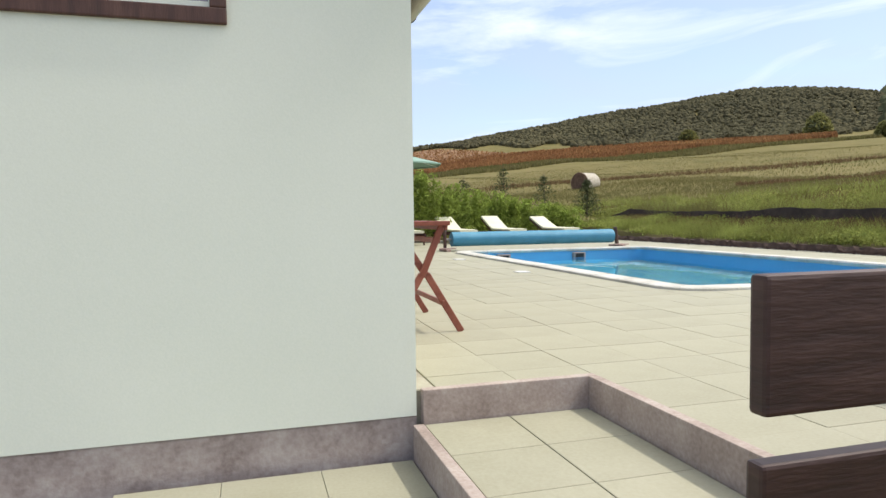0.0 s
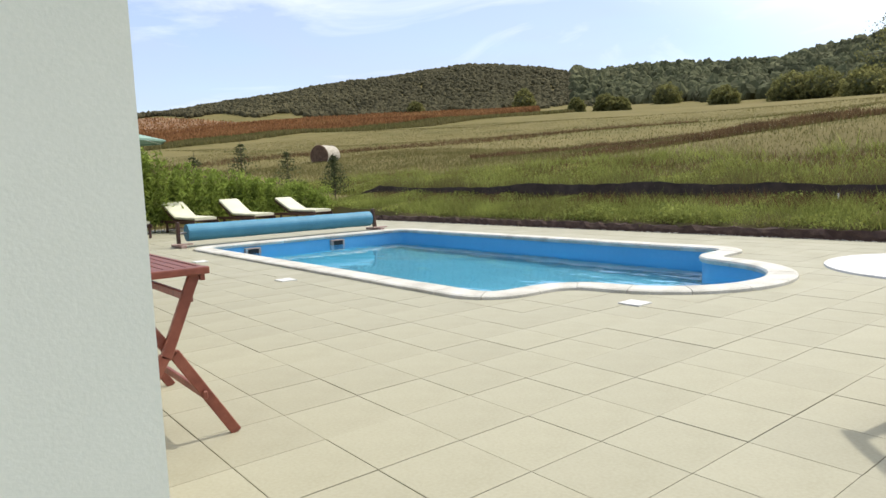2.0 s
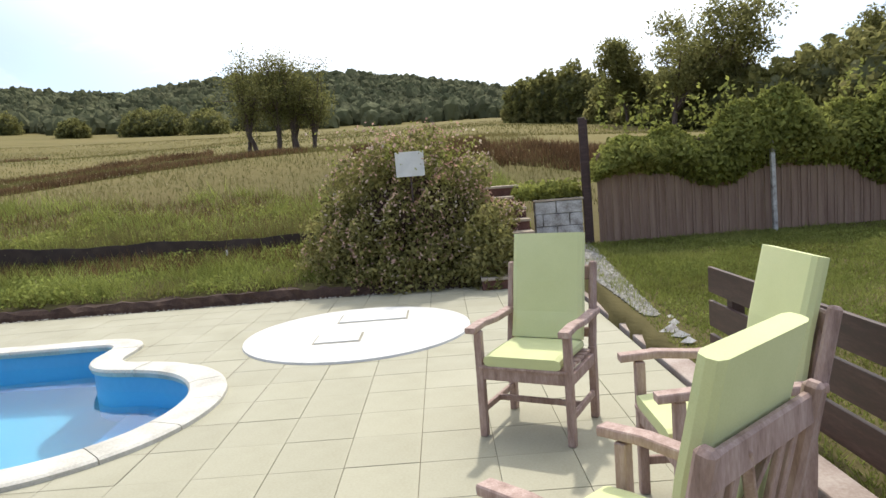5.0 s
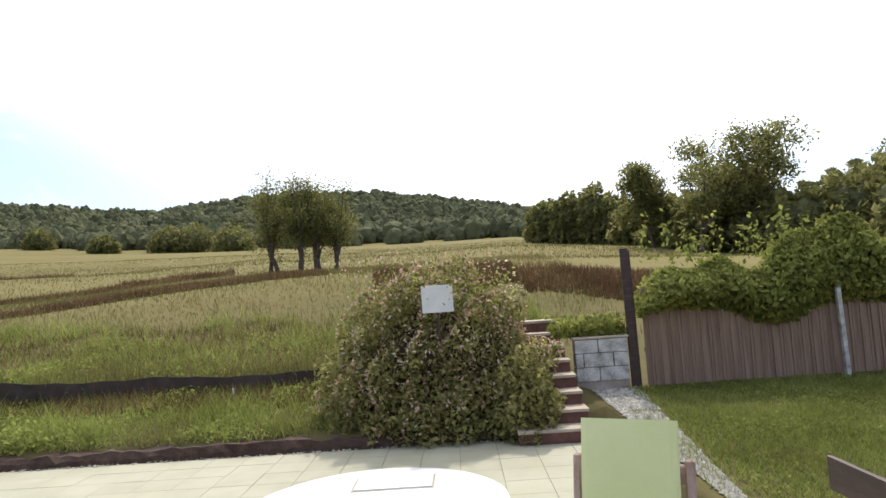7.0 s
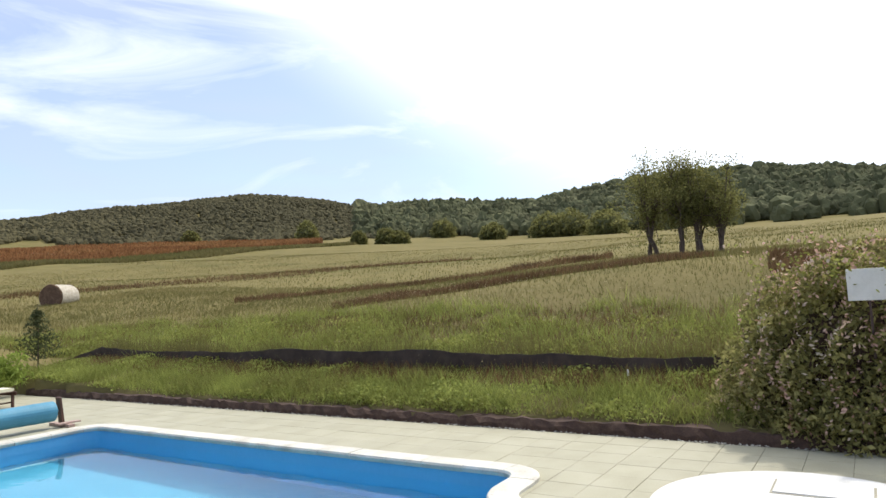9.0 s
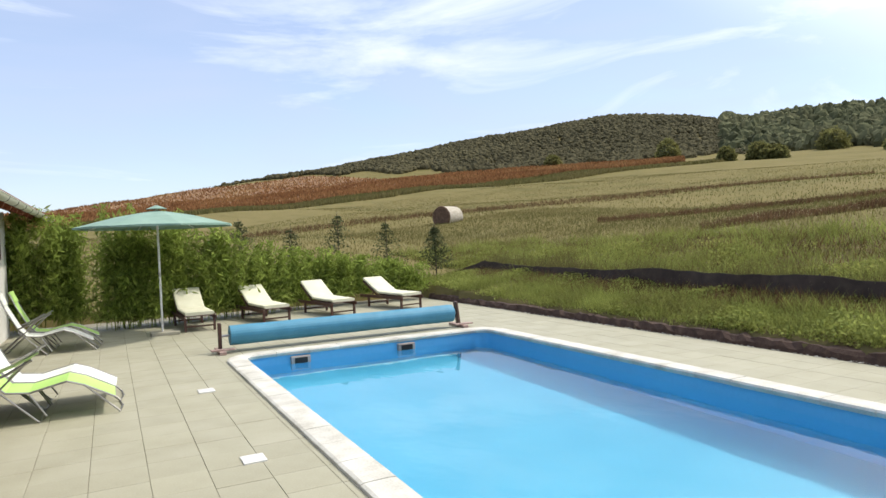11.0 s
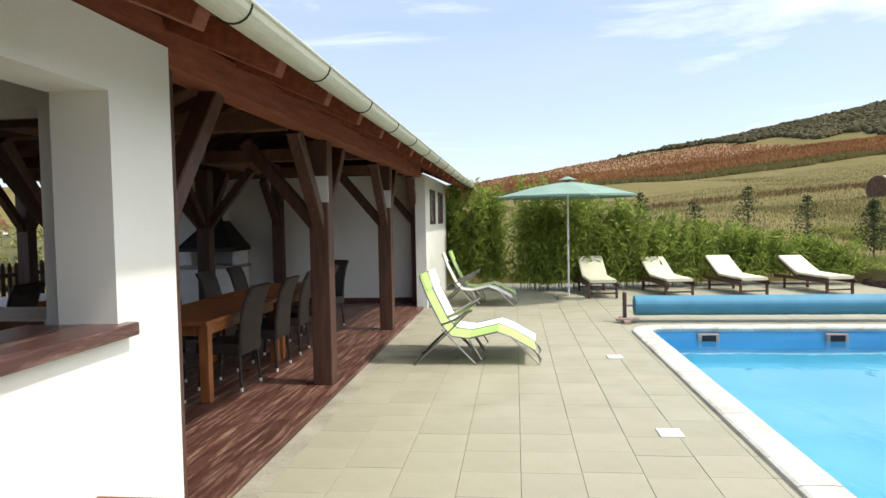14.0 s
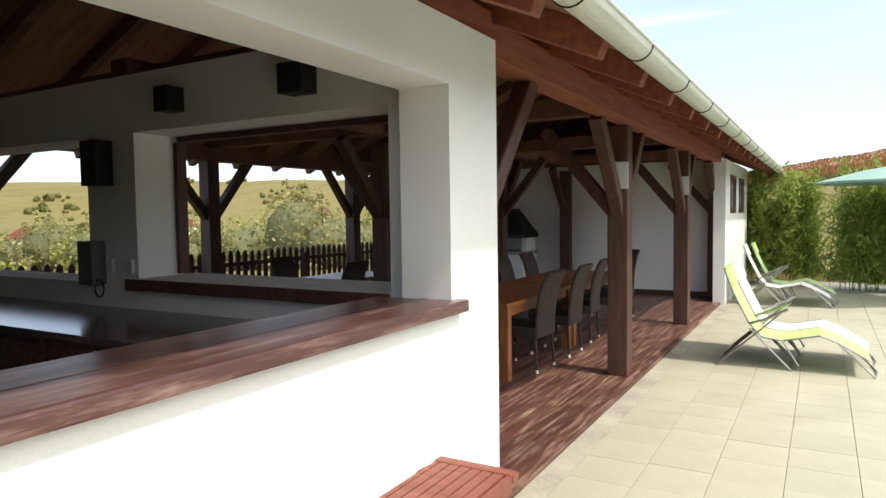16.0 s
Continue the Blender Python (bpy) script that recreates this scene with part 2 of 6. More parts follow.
def foliage(name, a, b, c, scale=1.2, island=0.3, trans=0.4):
    """Leaves and blades: green varied over the plant and from leaf to leaf, light passing through."""
    m = material(name, b, a, c, rough=0.85, scale=scale, fine=9, bump=0.0, island=island, spec=0.06)
    n, l = m.node_tree.nodes, m.node_tree.links
    bs, o = n["Principled BSDF"], n["Material Output"]
    t, mix = n.new("ShaderNodeBsdfTranslucent"), n.new("ShaderNodeMixShader")
    l.new(bs.inputs["Base Color"].links[0].from_socket, t.inputs[0])
    mix.inputs[0].default_value = trans
    l.new(bs.outputs[0], mix.inputs[1])
    l.new(t.outputs[0], mix.inputs[2])
    l.new(mix.outputs[0], o.inputs[0])
    return m


F_GRASS = foliage("bank_grass", (0.17, 0.15, 0.055), (0.25, 0.28, 0.075), (0.38, 0.42, 0.12), scale=0.8, island=0.35)
F_MEADOW = foliage("meadow_grass", (0.115, 0.12, 0.04), (0.165, 0.15, 0.058), (0.23, 0.19, 0.085), scale=0.12, island=0.15)
F_SEED = foliage("pale_seed_heads", (0.26, 0.2, 0.11), (0.36, 0.3, 0.18), (0.5, 0.46, 0.33), scale=0.4, island=0.25)
F_LAWN = foliage("lawn_grass", (0.15, 0.15, 0.045), (0.22, 0.25, 0.065), (0.3, 0.31, 0.1), scale=0.8, island=0.3)
F_BUSH = foliage("shrub_leaf", (0.17, 0.16, 0.065), (0.28, 0.265, 0.10), (0.44, 0.4, 0.18), scale=1.6, island=0.5, trans=0.5)
F_BLOSSOM = foliage("pink_white_blossom", (0.42, 0.2, 0.16), (0.55, 0.38, 0.3), (0.66, 0.62, 0.5), scale=2, island=0.3)
F_BAMBOO = foliage("bamboo_leaf", (0.14, 0.18, 0.04), (0.26, 0.33, 0.07), (0.38, 0.43, 0.13), scale=0.9, island=0.35)
F_TREE = foliage("tree_leaf", (0.13, 0.13, 0.045), (0.2, 0.2, 0.075), (0.3, 0.275, 0.12), scale=0.5, island=0.35, trans=0.6)
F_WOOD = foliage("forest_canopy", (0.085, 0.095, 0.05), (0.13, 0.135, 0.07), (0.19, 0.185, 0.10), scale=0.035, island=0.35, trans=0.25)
F_HILL = foliage("far_hill_canopy", (0.1, 0.088, 0.05), (0.12, 0.108, 0.06), (0.15, 0.132, 0.07), scale=0.02, island=0.15, trans=0.25)
F_PINE = foliage("spruce_needles", (0.06, 0.07, 0.035), (0.09, 0.105, 0.05), (0.13, 0.14, 0.06), scale=1, island=0.3)
F_RED = foliage("red_crop", (0.16, 0.075, 0.035), (0.25, 0.125, 0.055), (0.34, 0.21, 0.09), scale=0.05, island=0.35)
F_BROWN = foliage("dry_brown_weeds", (0.07, 0.045, 0.025), (0.14, 0.085, 0.045), (0.22, 0.15, 0.08), scale=0.6, island=0.35)
F_VINE = foliage("vine_leaf", (0.15, 0.155, 0.045), (0.26, 0.28, 0.075), (0.38, 0.38, 0.12), scale=1.0, island=0.4)


def ground_material():
    """Meadow: patches of green, ochre and brown at three scales, with the mowing bands running along the slope."""
    m = bpy.data.materials.new("meadow_ground")
    m.use_nodes = True
    n, l = m.node_tree.nodes, m.node_tree.links
    b = n["Principled BSDF"]
    co = n.new("ShaderNodeTexCoord")

    def layer(scale, stretch, detail=6, rot=0.0):
        mpg, t = n.new("ShaderNodeMapping"), n.new("ShaderNodeTexNoise")
        mpg.inputs["Scale"].default_value = stretch
        mpg.inputs["Rotation"].default_value = (0, 0, rot)
        t.inputs["Scale"].default_value, t.inputs["Detail"].default_value = scale, detail
        l.new(co.outputs["Object"], mpg.inputs[0])
        l.new(mpg.outputs[0], t.inputs[0])
        return t.outputs[0]

    big, mid, fine = layer(0.035, (3.2, 0.6, 1), rot=0.45), layer(0.35, (1.8, 0.5, 1), rot=0.4), layer(5.0, (1, 1, 1))
    ramp = n.new("ShaderNodeValToRGB")
    e = ramp.color_ramp.elements
    e[0].position, e[1].position = 0.36, 0.66
    e[0].color, e[1].color = (0.12, 0.11, 0.037, 1), (0.19, 0.155, 0.066, 1)
    k = e.new(0.5)
    k.color = (0.17, 0.143, 0.054, 1)
    a1, a2 = n.new("ShaderNodeMath"), n.new("ShaderNodeMath")
    a1.operation = a2.operation = "MULTIPLY_ADD"
    a1.inputs[1].default_value, a2.inputs[1].default_value = 0.45, 0.25
    s0 = n.new("ShaderNodeMath")
    s0.operation = "MULTIPLY"
    s0.inputs[1].default_value = 0.3
    l.new(big, s0.inputs[0])
    l.new(mid, a1.inputs[0])
    l.new(s0.outputs[0], a1.inputs[2])
    l.new(fine, a2.inputs[0])
    l.new(a1.outputs[0], a2.inputs[2])
    l.new(a2.outputs[0], ramp.inputs[0])
    ln, near, gm2 = n.new("ShaderNodeVectorMath"), n.new("ShaderNodeMapRange"), n.new("ShaderNodeMixRGB")
    ln.operation = "LENGTH"
    near.inputs["From Min"].default_value, near.inputs["From Max"].default_value = 13.5, 23
    near.inputs["To Min"].default_value, near.inputs["To Max"].default_value = 0.85, 0.0
    gm2.inputs[2].default_value = (0.1, 0.085, 0.038, 1)
    l.new(co.outputs["Object"], ln.inputs[0])
    l.new(ln.outputs["Value"], near.inputs[0])
    l.new(near.outputs[0], gm2.inputs[0])
    l.new(ramp.outputs[0], gm2.inputs[1])
    l.new(gm2.outputs[0], b.inputs["Base Color"])
    b.inputs["Roughness"].default_value = 0.95
    b.inputs["Specular IOR Level"].default_value = 0.1
    bp = n.new("ShaderNodeBump")
    bp.inputs["Strength"].default_value, bp.inputs["Distance"].default_value = 0.8, 0.15
    l.new(a2.outputs[0], bp.inputs["Height"])
    l.new(bp.outputs[0], b.inputs["Normal"])
    return m


M_GROUND = ground_material()


def water_material():
    m = bpy.data.materials.new("pool_water")
    m.use_nodes = True
    n, l = m.node_tree.nodes, m.node_tree.links
    b = n["Principled BSDF"]
    b.inputs["Base Color"].default_value = (0.62, 0.92, 0.97, 1)
    b.inputs["Roughness"].default_value = 0.0
    b.inputs["IOR"].default_value = 1.33
    b.inputs["Transmission Weight"].default_value = 1
    w, bp = n.new("ShaderNodeTexNoise"), n.new("ShaderNodeBump")
    w.inputs["Scale"].default_value, w.inputs["Detail"].default_value = 4.0, 4
    bp.inputs["Strength"].default_value, bp.inputs["Distance"].default_value = 0.5, 0.03
    l.new(w.outputs[0], bp.inputs["Height"])
    l.new(bp.outputs[0], b.inputs["Normal"])
    return m


M_WATER = water_material()


# ---- mesh helpers ----
def part(name, bm, mat, parent=None, label="", smooth=False, **tags):
    """Links a bmesh as one mesh object, under a thing or a part if one is given."""
    me = bpy.data.meshes.new(name)
    bm.to_mesh(me)
    bm.free()
    me.materials.append(mat)
    if smooth:
        me.polygons.foreach_set("use_smooth", [True] * len(me.polygons))
    ob = new(name, me)
    if parent:
        ob.parent = parent
    return tagged(ob, label, **tags)


def thing(name, label, category, m=None, group=""):
    ob = new(name)
    ob.empty_display_size = 0.1
    if m:
        ob.matrix_basis = m
    return tagged(ob, label, category, group)


def box(bm, x0, x1, y0, y1, z0, z1, bevel=0.0):
    m = Matrix.Translation(((x0 + x1) / 2, (y0 + y1) / 2, (z0 + z1) / 2)) @ Matrix.Diagonal((abs(x1 - x0), abs(y1 - y0), abs(z1 - z0), 1))
    g = bmesh.ops.create_cube(bm, size=1, matrix=m)
    if bevel:
        bmesh.ops.bevel(bm, geom=list({e for v in g["verts"] for e in v.link_edges}), offset=bevel, segments=2, profile=0.6, affect="EDGES")
    return bm


def B(*a, **k):
    return box(bmesh.new(), *a, **k)


def beam(bm, p, q, w, h, bevel=0.004, up=(0, 0, 1)):
    """A squared timber from p to q, w wide and h high."""
    p, q = Vector(p), Vector(q)
    d = q - p
    y = d.normalized()
    x = y.cross(Vector(up))
    x = x.normalized() if x.length > 1e-4 else Vector((1, 0, 0))
    z = x.cross(y)
    m = Matrix((x, y, z)).transposed().to_4x4()
    m.translation = (p + q) / 2
    g = bmesh.ops.create_cube(bm, size=1, matrix=m @ Matrix.Diagonal((w, d.length, h, 1)))
    if bevel:
        bmesh.ops.bevel(bm, geom=list({e for v in g["verts"] for e in v.link_edges}), offset=bevel, segments=1, affect="EDGES")
    return bm


def tube(bm, pts, r, sides=8, taper=1.0):
    """A round bar through the points, closed at both ends."""
    pts = [Vector(p) for p in pts]
    rings = []
    for i, p in enumerate(pts):
        d = (pts[min(i + 1, len(pts) - 1)] - pts[max(i - 1, 0)]).normalized()
        a = d.cross(Vector((0, 0, 1)))
        a = a.normalized() if a.length > 0.05 else Vector((1, 0, 0))
        b = d.cross(a)
        rr = r * (1 + (taper - 1) * i / max(1, len(pts) - 1))
        rings.append([bm.verts.new(p + rr * (a * math.cos(2 * math.pi * k / sides) + b * math.sin(2 * math.pi * k / sides))) for k in range(sides)])
    for u, v in zip(rings, rings[1:]):
        for k in range(sides):
            bm.faces.new((u[k], u[(k + 1) % sides], v[(k + 1) % sides], v[k]))
    bm.faces.new(rings[0][::-1])
    bm.faces.new(rings[-1])
    return bm


def slab_along(bm, pts, width, thick, across=(1, 0, 0)):
    """A cushion or fabric of the given width along a line of points in a plane across which it is wide."""
    a = Vector(across).normalized()
    pts = [Vector(p) for p in pts]
    rings = []
    for i, p in enumerate(pts):
        d = (pts[min(i + 1, len(pts) - 1)] - pts[max(i - 1, 0)]).normalized()
        n = a.cross(d).normalized()
        t = thick / 2
        prof = [(-1, 0), (-0.97, 0.7), (-0.85, 1), (0.85, 1), (0.97, 0.7), (1, 0), (0.97, -0.7), (0.85, -1), (-0.85, -1), (-0.97, -0.7)]
        rings.append([bm.verts.new(p + a * (u * width / 2) + n * (v * t)) for u, v in prof])
    k = len(rings[0])
    for u, v in zip(rings, rings[1:]):
        for j in range(k):
            bm.faces.new((u[j], u[(j + 1) % k], v[(j + 1) % k], v[j]))
    bm.faces.new(rings[0][::-1])
    bm.faces.new(rings[-1])
    bmesh.ops.recalc_face_normals(bm, faces=bm.faces)
    return bm


def mesh_from(name, verts, faces, mat, parent=None, smooth=False, **tags):
    """A joined mesh from numpy arrays; all faces have the same number of corners."""
    verts, faces = np.asarray(verts, np.float32), np.asarray(faces, np.int32)
    me = bpy.data.meshes.new(name)
    me.vertices.add(len(verts))
    me.vertices.foreach_set("co", verts.ravel())
    n, k = faces.shape
    me.loops.add(n * k)
    me.loops.foreach_set("vertex_index", faces.ravel())
    me.polygons.add(n)
    me.polygons.foreach_set("loop_start", np.arange(0, n * k, k, dtype=np.int32))
    me.polygons.foreach_set("loop_total", np.full(n, k, np.int32))
    me.update(calc_edges=True)
    me.validate()
    me.materials.append(mat)
    me.polygons.foreach_set("use_smooth", [smooth] * len(me.polygons))
    ob = new(name, me)
    if parent:
        ob.parent = parent
    return tagged(ob, **tags)


RNG = np.random.default_rng(7)


# ---- land ----
AZ = [-180, -90, -40, 0, 27, 50, 75, 95, 115, 180]
RINGS = [(22, [-5, -5, -5, -2.5, -2.5, -0.3, 2.3, 2.3, 0.8, -2]),
         (40, [-4, -4, -4, -0.3, 1.0, 1.8, 3.4, 3.4, 1.6, 0]),
         (75, [-3.5, -3.5, -3.2, 1.2, 2.5, 3.5, 4.0, 4.0, 2.3, 1]),
         (130, [-2.5, -2.5, -2.2, 2.3, 4.1, 4.8, 4.5, 4.3, 2.8, 1.5]),
         (200, [-0.6, -0.6, -0.3, 2.9, 5.3, 5.5, 4.9, 4.7, 3.4, 2])]
RIDGE_AZ = [-180, -90, -60, -40, -20, -4, 0, 5, 10, 15, 20, 24, 28, 32, 36, 41, 44, 47.5, 52, 56, 60, 65, 68, 73, 77, 83, 87, 91, 96, 105, 130, 180]
RIDGE_EL = [1.5, 2.8, 2.7, 3.0, 2.6, 2.9, 3.5, 4.25, 4.9, 5.5, 6.2, 6.85, 7.5, 8.0, 8.4, 8.95, 8.8, 8.4, 7.35, 7.65, 7.5, 7.15, 7.65, 8.3, 8.4, 8.3, 7.7, 7.2, 6.1, 5.3, 3.5, 1.5]
CX, CY, EYE = 1.8, -0.1, 1.7


def near_land(x, y):
    """Height of the bank and lawn round the terrace."""
    east = np.clip((x - 9.7) / 1.6, 0, 1) * 0.34 + 0.12
    east = east + np.clip((x - 11.3) / 1.0, 0, 1) * 0.22 + np.clip(x - 12.3, 0, 30) * 0.15
    fade = np.clip((y - 15) / 7, 0, 1)
    east = east * (1 - fade) + (-0.1 + 0.02 * np.clip(x - 9, 0, 30)) * fade
    south = np.clip((x - 5) / 6, 0, 1) * 0.33 - 0.03 + np.clip(x - 11.5, 0, 30) * 0.13
    return np.where(y < -2.1, south, np.where(x > 9.66, east, -0.12 - 0.02 * np.clip(y - 17, 0, 40)))


def land(x, y):
    x, y = np.asarray(x, float), np.asarray(y, float)
    d, az = np.hypot(x - CX, y - CY), np.degrees(np.arctan2(x - CX, y - CY))
    ds = [r for r, _ in RINGS] + [340, 480, 4000]
    zs = [EYE + r * np.tan(np.radians(np.interp(az, AZ, e))) for r, e in RINGS]
    zs.append(EYE + 340 * np.tan(np.radians(np.interp(az, RIDGE_AZ, RIDGE_EL))))
    zs.append(zs[-1] * 0.75)
    zs.append(zs[-1] * 0.2)
    far = np.zeros_like(d) + zs[0]
    for i in range(len(ds) - 1):
        t = np.clip((d - ds[i]) / (ds[i + 1] - ds[i]), 0, 1)
        if i >= 4:
            t = t * t * (3 - 2 * t)
        far = np.where(d > ds[i], zs[i] * (1 - t) + zs[i + 1] * t, far)
    w = np.clip((d - 14) / 10, 0, 1)
    w = w * w * (3 - 2 * w)
    wob = 0.1 * np.sin(x * 0.35 + 1.3 * np.sin(y * 0.13)) * np.clip((d - 16) / 20, 0, 1) + 0.25 * np.sin(x * 0.16 + y * 0.05) * np.clip((d - 25) / 30, 0, 1)
    return near_land(x, y) * (1 - w) + far * w + wob


def build_ground():
    rad = np.concatenate([np.linspace(0.4, 30, 75), np.geomspace(31, 3900, 75)])
    ang = np.radians(np.linspace(0, 360, 361)[:-1])
    R, A = np.meshgrid(rad, ang, indexing="ij")
    X, Y = CX + R * np.sin(A), CY + R * np.cos(A)
    Z = land(X, Y)
    # the terrace, pool and house stand on a level bed cut below the paving
    inside = (X > -7.5) & (X < 9.62) & (Y > -2.1) & (Y < 17.5)
    Z = np.where(inside, -1.9, Z)
    step = (X <= 9.62) & (Y <= -2.1) & (X > -12)
    Z = np.where(step & (X < 3), -0.37, Z)
    n, m = R.shape
    v = np.stack([X, Y, Z], -1).reshape(-1, 3)
    i, j = np.meshgrid(np.arange(n - 1), np.arange(m), indexing="ij")
    a, b = i * m + j, i * m + (j + 1) % m
    f = np.stack([a, b, b + m, a + m], -1).reshape(-1, 4)[:, ::-1]
    mesh_from("ground", v, f, M_GROUND, smooth=True, kind="structure")


build_ground()

# ---- the terrace: coping line of the pool ----


def pool_line():
    """Centre line of the coping: a rectangle with a round bay at its south end."""
    x0, x1, y0, y1, r, cx, cy, R = 3.37, 7.83, 2.56, 10.24, 0.36, 5.6, 2.35, 1.19
    pts = []

    def arc(ax, ay, rr, a0, a1, n):
        for k in range(n + 1):
            a = radians(a0 + (a1 - a0) * k / n)
            pts.append((ax + rr * math.cos(a), ay + rr * math.sin(a)))

    arc(x1 - r, y1 - r, r, 0, 90, 8)
    arc(x0 + r, y1 - r, r, 90, 180, 8)
    arc(x0 + r, y0 + r, r, 180, 270, 8)
    pts.append((4.2, y0))
    arc(cx, cy, R, 180, 360, 40)
    pts.append((7.0, y0))
    arc(x1 - r, y0 + r, r, 270, 360, 8)
    out = []
    for i, p in enumerate(pts):
        q = pts[(i + 1) % len(pts)]
        n = max(1, int(math.dist(p, q) / 0.08))
        out += [(p[0] + (q[0] - p[0]) * k / n, p[1] + (q[1] - p[1]) * k / n) for k in range(n)]
    for _ in range(3):
        out = [((out[i - 1][0] + 2 * out[i][0] + out[(i + 1) % len(out)][0]) / 4, (out[i - 1][1] + 2 * out[i][1] + out[(i + 1) % len(out)][1]) / 4) for i in range(len(out))]
    return np.array(out)


LINE = pool_line()
TAN = np.roll(LINE, -1, 0) - np.roll(LINE, 1, 0)
TAN /= np.linalg.norm(TAN, axis=1)[:, None]
NOR = np.stack([TAN[:, 1], -TAN[:, 0]], 1)  # points away from the water
if np.dot(NOR[0], LINE[0] - np.array([5.6, 6])) < 0:
    NOR = -NOR


def inside_line(x, y, poly):
    x, y = np.atleast_1d(x), np.atleast_1d(y)
    c = np.zeros(x.shape, bool)
    px, py = poly[:, 0], poly[:, 1]
    qx, qy = np.roll(px, -1), np.roll(py, -1)
    for a, b, u, v in zip(px, py, qx, qy):
        if b != v:
            c ^= ((b > y) != (v > y)) & (x < (u - a) * (y - b) / (v - b) + a)
    return c


def build_bed():
    """The dark bed seen in the joints, cut out round the pool and the landing."""
    xs, ys = np.arange(-0.2, 9.66, 0.1), np.arange(-2.1, 17.4, 0.1)
    X, Y = np.meshgrid(xs, ys, indexing="ij")
    keep = ~inside_line((X + 0.05).ravel(), (Y + 0.05).ravel(), LINE) & ~(((X + 0.05).ravel() < 0.82) & ((Y + 0.05).ravel() < -0.2)) & ~(((X + 0.05).ravel() < -0.1) & ((Y + 0.05).ravel() < 3.2))
    X, Y = X.ravel()[keep], Y.ravel()[keep]
    v = np.stack([np.stack([X, Y], 1), np.stack([X + 0.1, Y], 1), np.stack([X + 0.1, Y + 0.1], 1), np.stack([X, Y + 0.1], 1)], 1).reshape(-1, 2)
    v = np.c_[v, np.full(len(v), -0.008)]
    mesh_from("terrace_bed", v, np.arange(len(v)).reshape(-1, 4), M_BED, kind="structure")


build_bed()


def pool():
    th = thing("swimming_pool", "blue in-ground pool with white stone coping and a round bay", "swimming pool")
    inner = LINE - NOR * 0.13
    n = len(inner)
    zs = [0.0, -0.15, -1.05]
    v = np.concatenate([np.c_[inner, np.full(n, z)] for z in zs])
    f = [(k * n + i, k * n + (i + 1) % n, (k + 1) * n + (i + 1) % n, (k + 1) * n + i) for k in range(2) for i in range(n)]
    mesh_from("basin_wall", v, f, M_LINER, th, smooth=True)
    bm = bmesh.new()
    bm.faces.new([bm.verts.new((x, y, -1.05)) for x, y in inner])
    part("basin_floor", bm, M_LINER_F, th)
    bm = bmesh.new()
    bm.faces.new([bm.verts.new((x, y, -0.165)) for x, y in inner])
    bmesh.ops.recalc_face_normals(bm, faces=bm.faces)
    if sum(q.normal.z for q in bm.faces) < 0:
        bmesh.ops.reverse_faces(bm, faces=bm.faces)
    w = part("water", bm, M_WATER, th, "clear pool water with faint ripples")
    w.visible_shadow = False
    for x in (4.38, 6.16):
        s = part("skimmer", B(x - 0.15, x + 0.15, 10.035, 10.12, -0.19, -0.06, bevel=0.01), M_KERB, th, "grey skimmer mouth in the pool wall")
        part("opening", B(x - 0.1, x + 0.1, 10.025, 10.036, -0.17, -0.08), M_BLACK, s)
    bm = bmesh.new()
    for k in range(3):
        box(bm, 4.6, 6.6, 1.2, 1.62 + 0.3 * k, -1.04, -0.4 - 0.2 * k, bevel=0.02)
    part("entry_step", bm, M_LINER, th)
    # coping stones
    cum = np.r_[0, np.cumsum(np.linalg.norm(np.diff(np.vstack([LINE, LINE[:1]]), axis=0), axis=1))]
    total = cum[-1]
    count = int(round(total / 0.5))
    rr = random.Random(3)
    for k in range(count):
        a, b = total * k / count + 0.003, total * (k + 1) / count - 0.003
        idx = np.linspace(a, b, 8)
        ps = []
        for s in idx:
            i = min(int(np.searchsorted(cum, s, side="right")) - 1, n - 1)
            t = (s - cum[i]) / (cum[i + 1] - cum[i])
            j = (i + 1) % n
            ps.append((LINE[i] * (1 - t) + LINE[j] * t, NOR[i] * (1 - t) + NOR[j] * t))
        bm = bmesh.new()
        lift = rr.uniform(-0.002, 0.002)
        rings = []
        for p, q in ps:
            prof = [(-0.155, -0.03), (-0.17, 0.012), (-0.155, 0.034), (-0.1, 0.04), (0.085, 0.036), (0.11, 0.025), (0.113, -0.03)]
            rings.append([bm.verts.new((p[0] + q[0] * u, p[1] + q[1] * u, w_ + lift)) for u, w_ in prof])
        for u, w_ in zip(rings, rings[1:]):
            for j in range(len(u)):
                bm.faces.new((u[j], u[(j + 1) % len(u)], w_[(j + 1) % len(u)], w_[j]))
        bm.faces.new(rings[0])
        bm.faces.new(rings[-1][::-1])
        bmesh.ops.recalc_face_normals(bm, faces=bm.faces)
        part("coping_stone", bm, M_COPING, th)


pool()

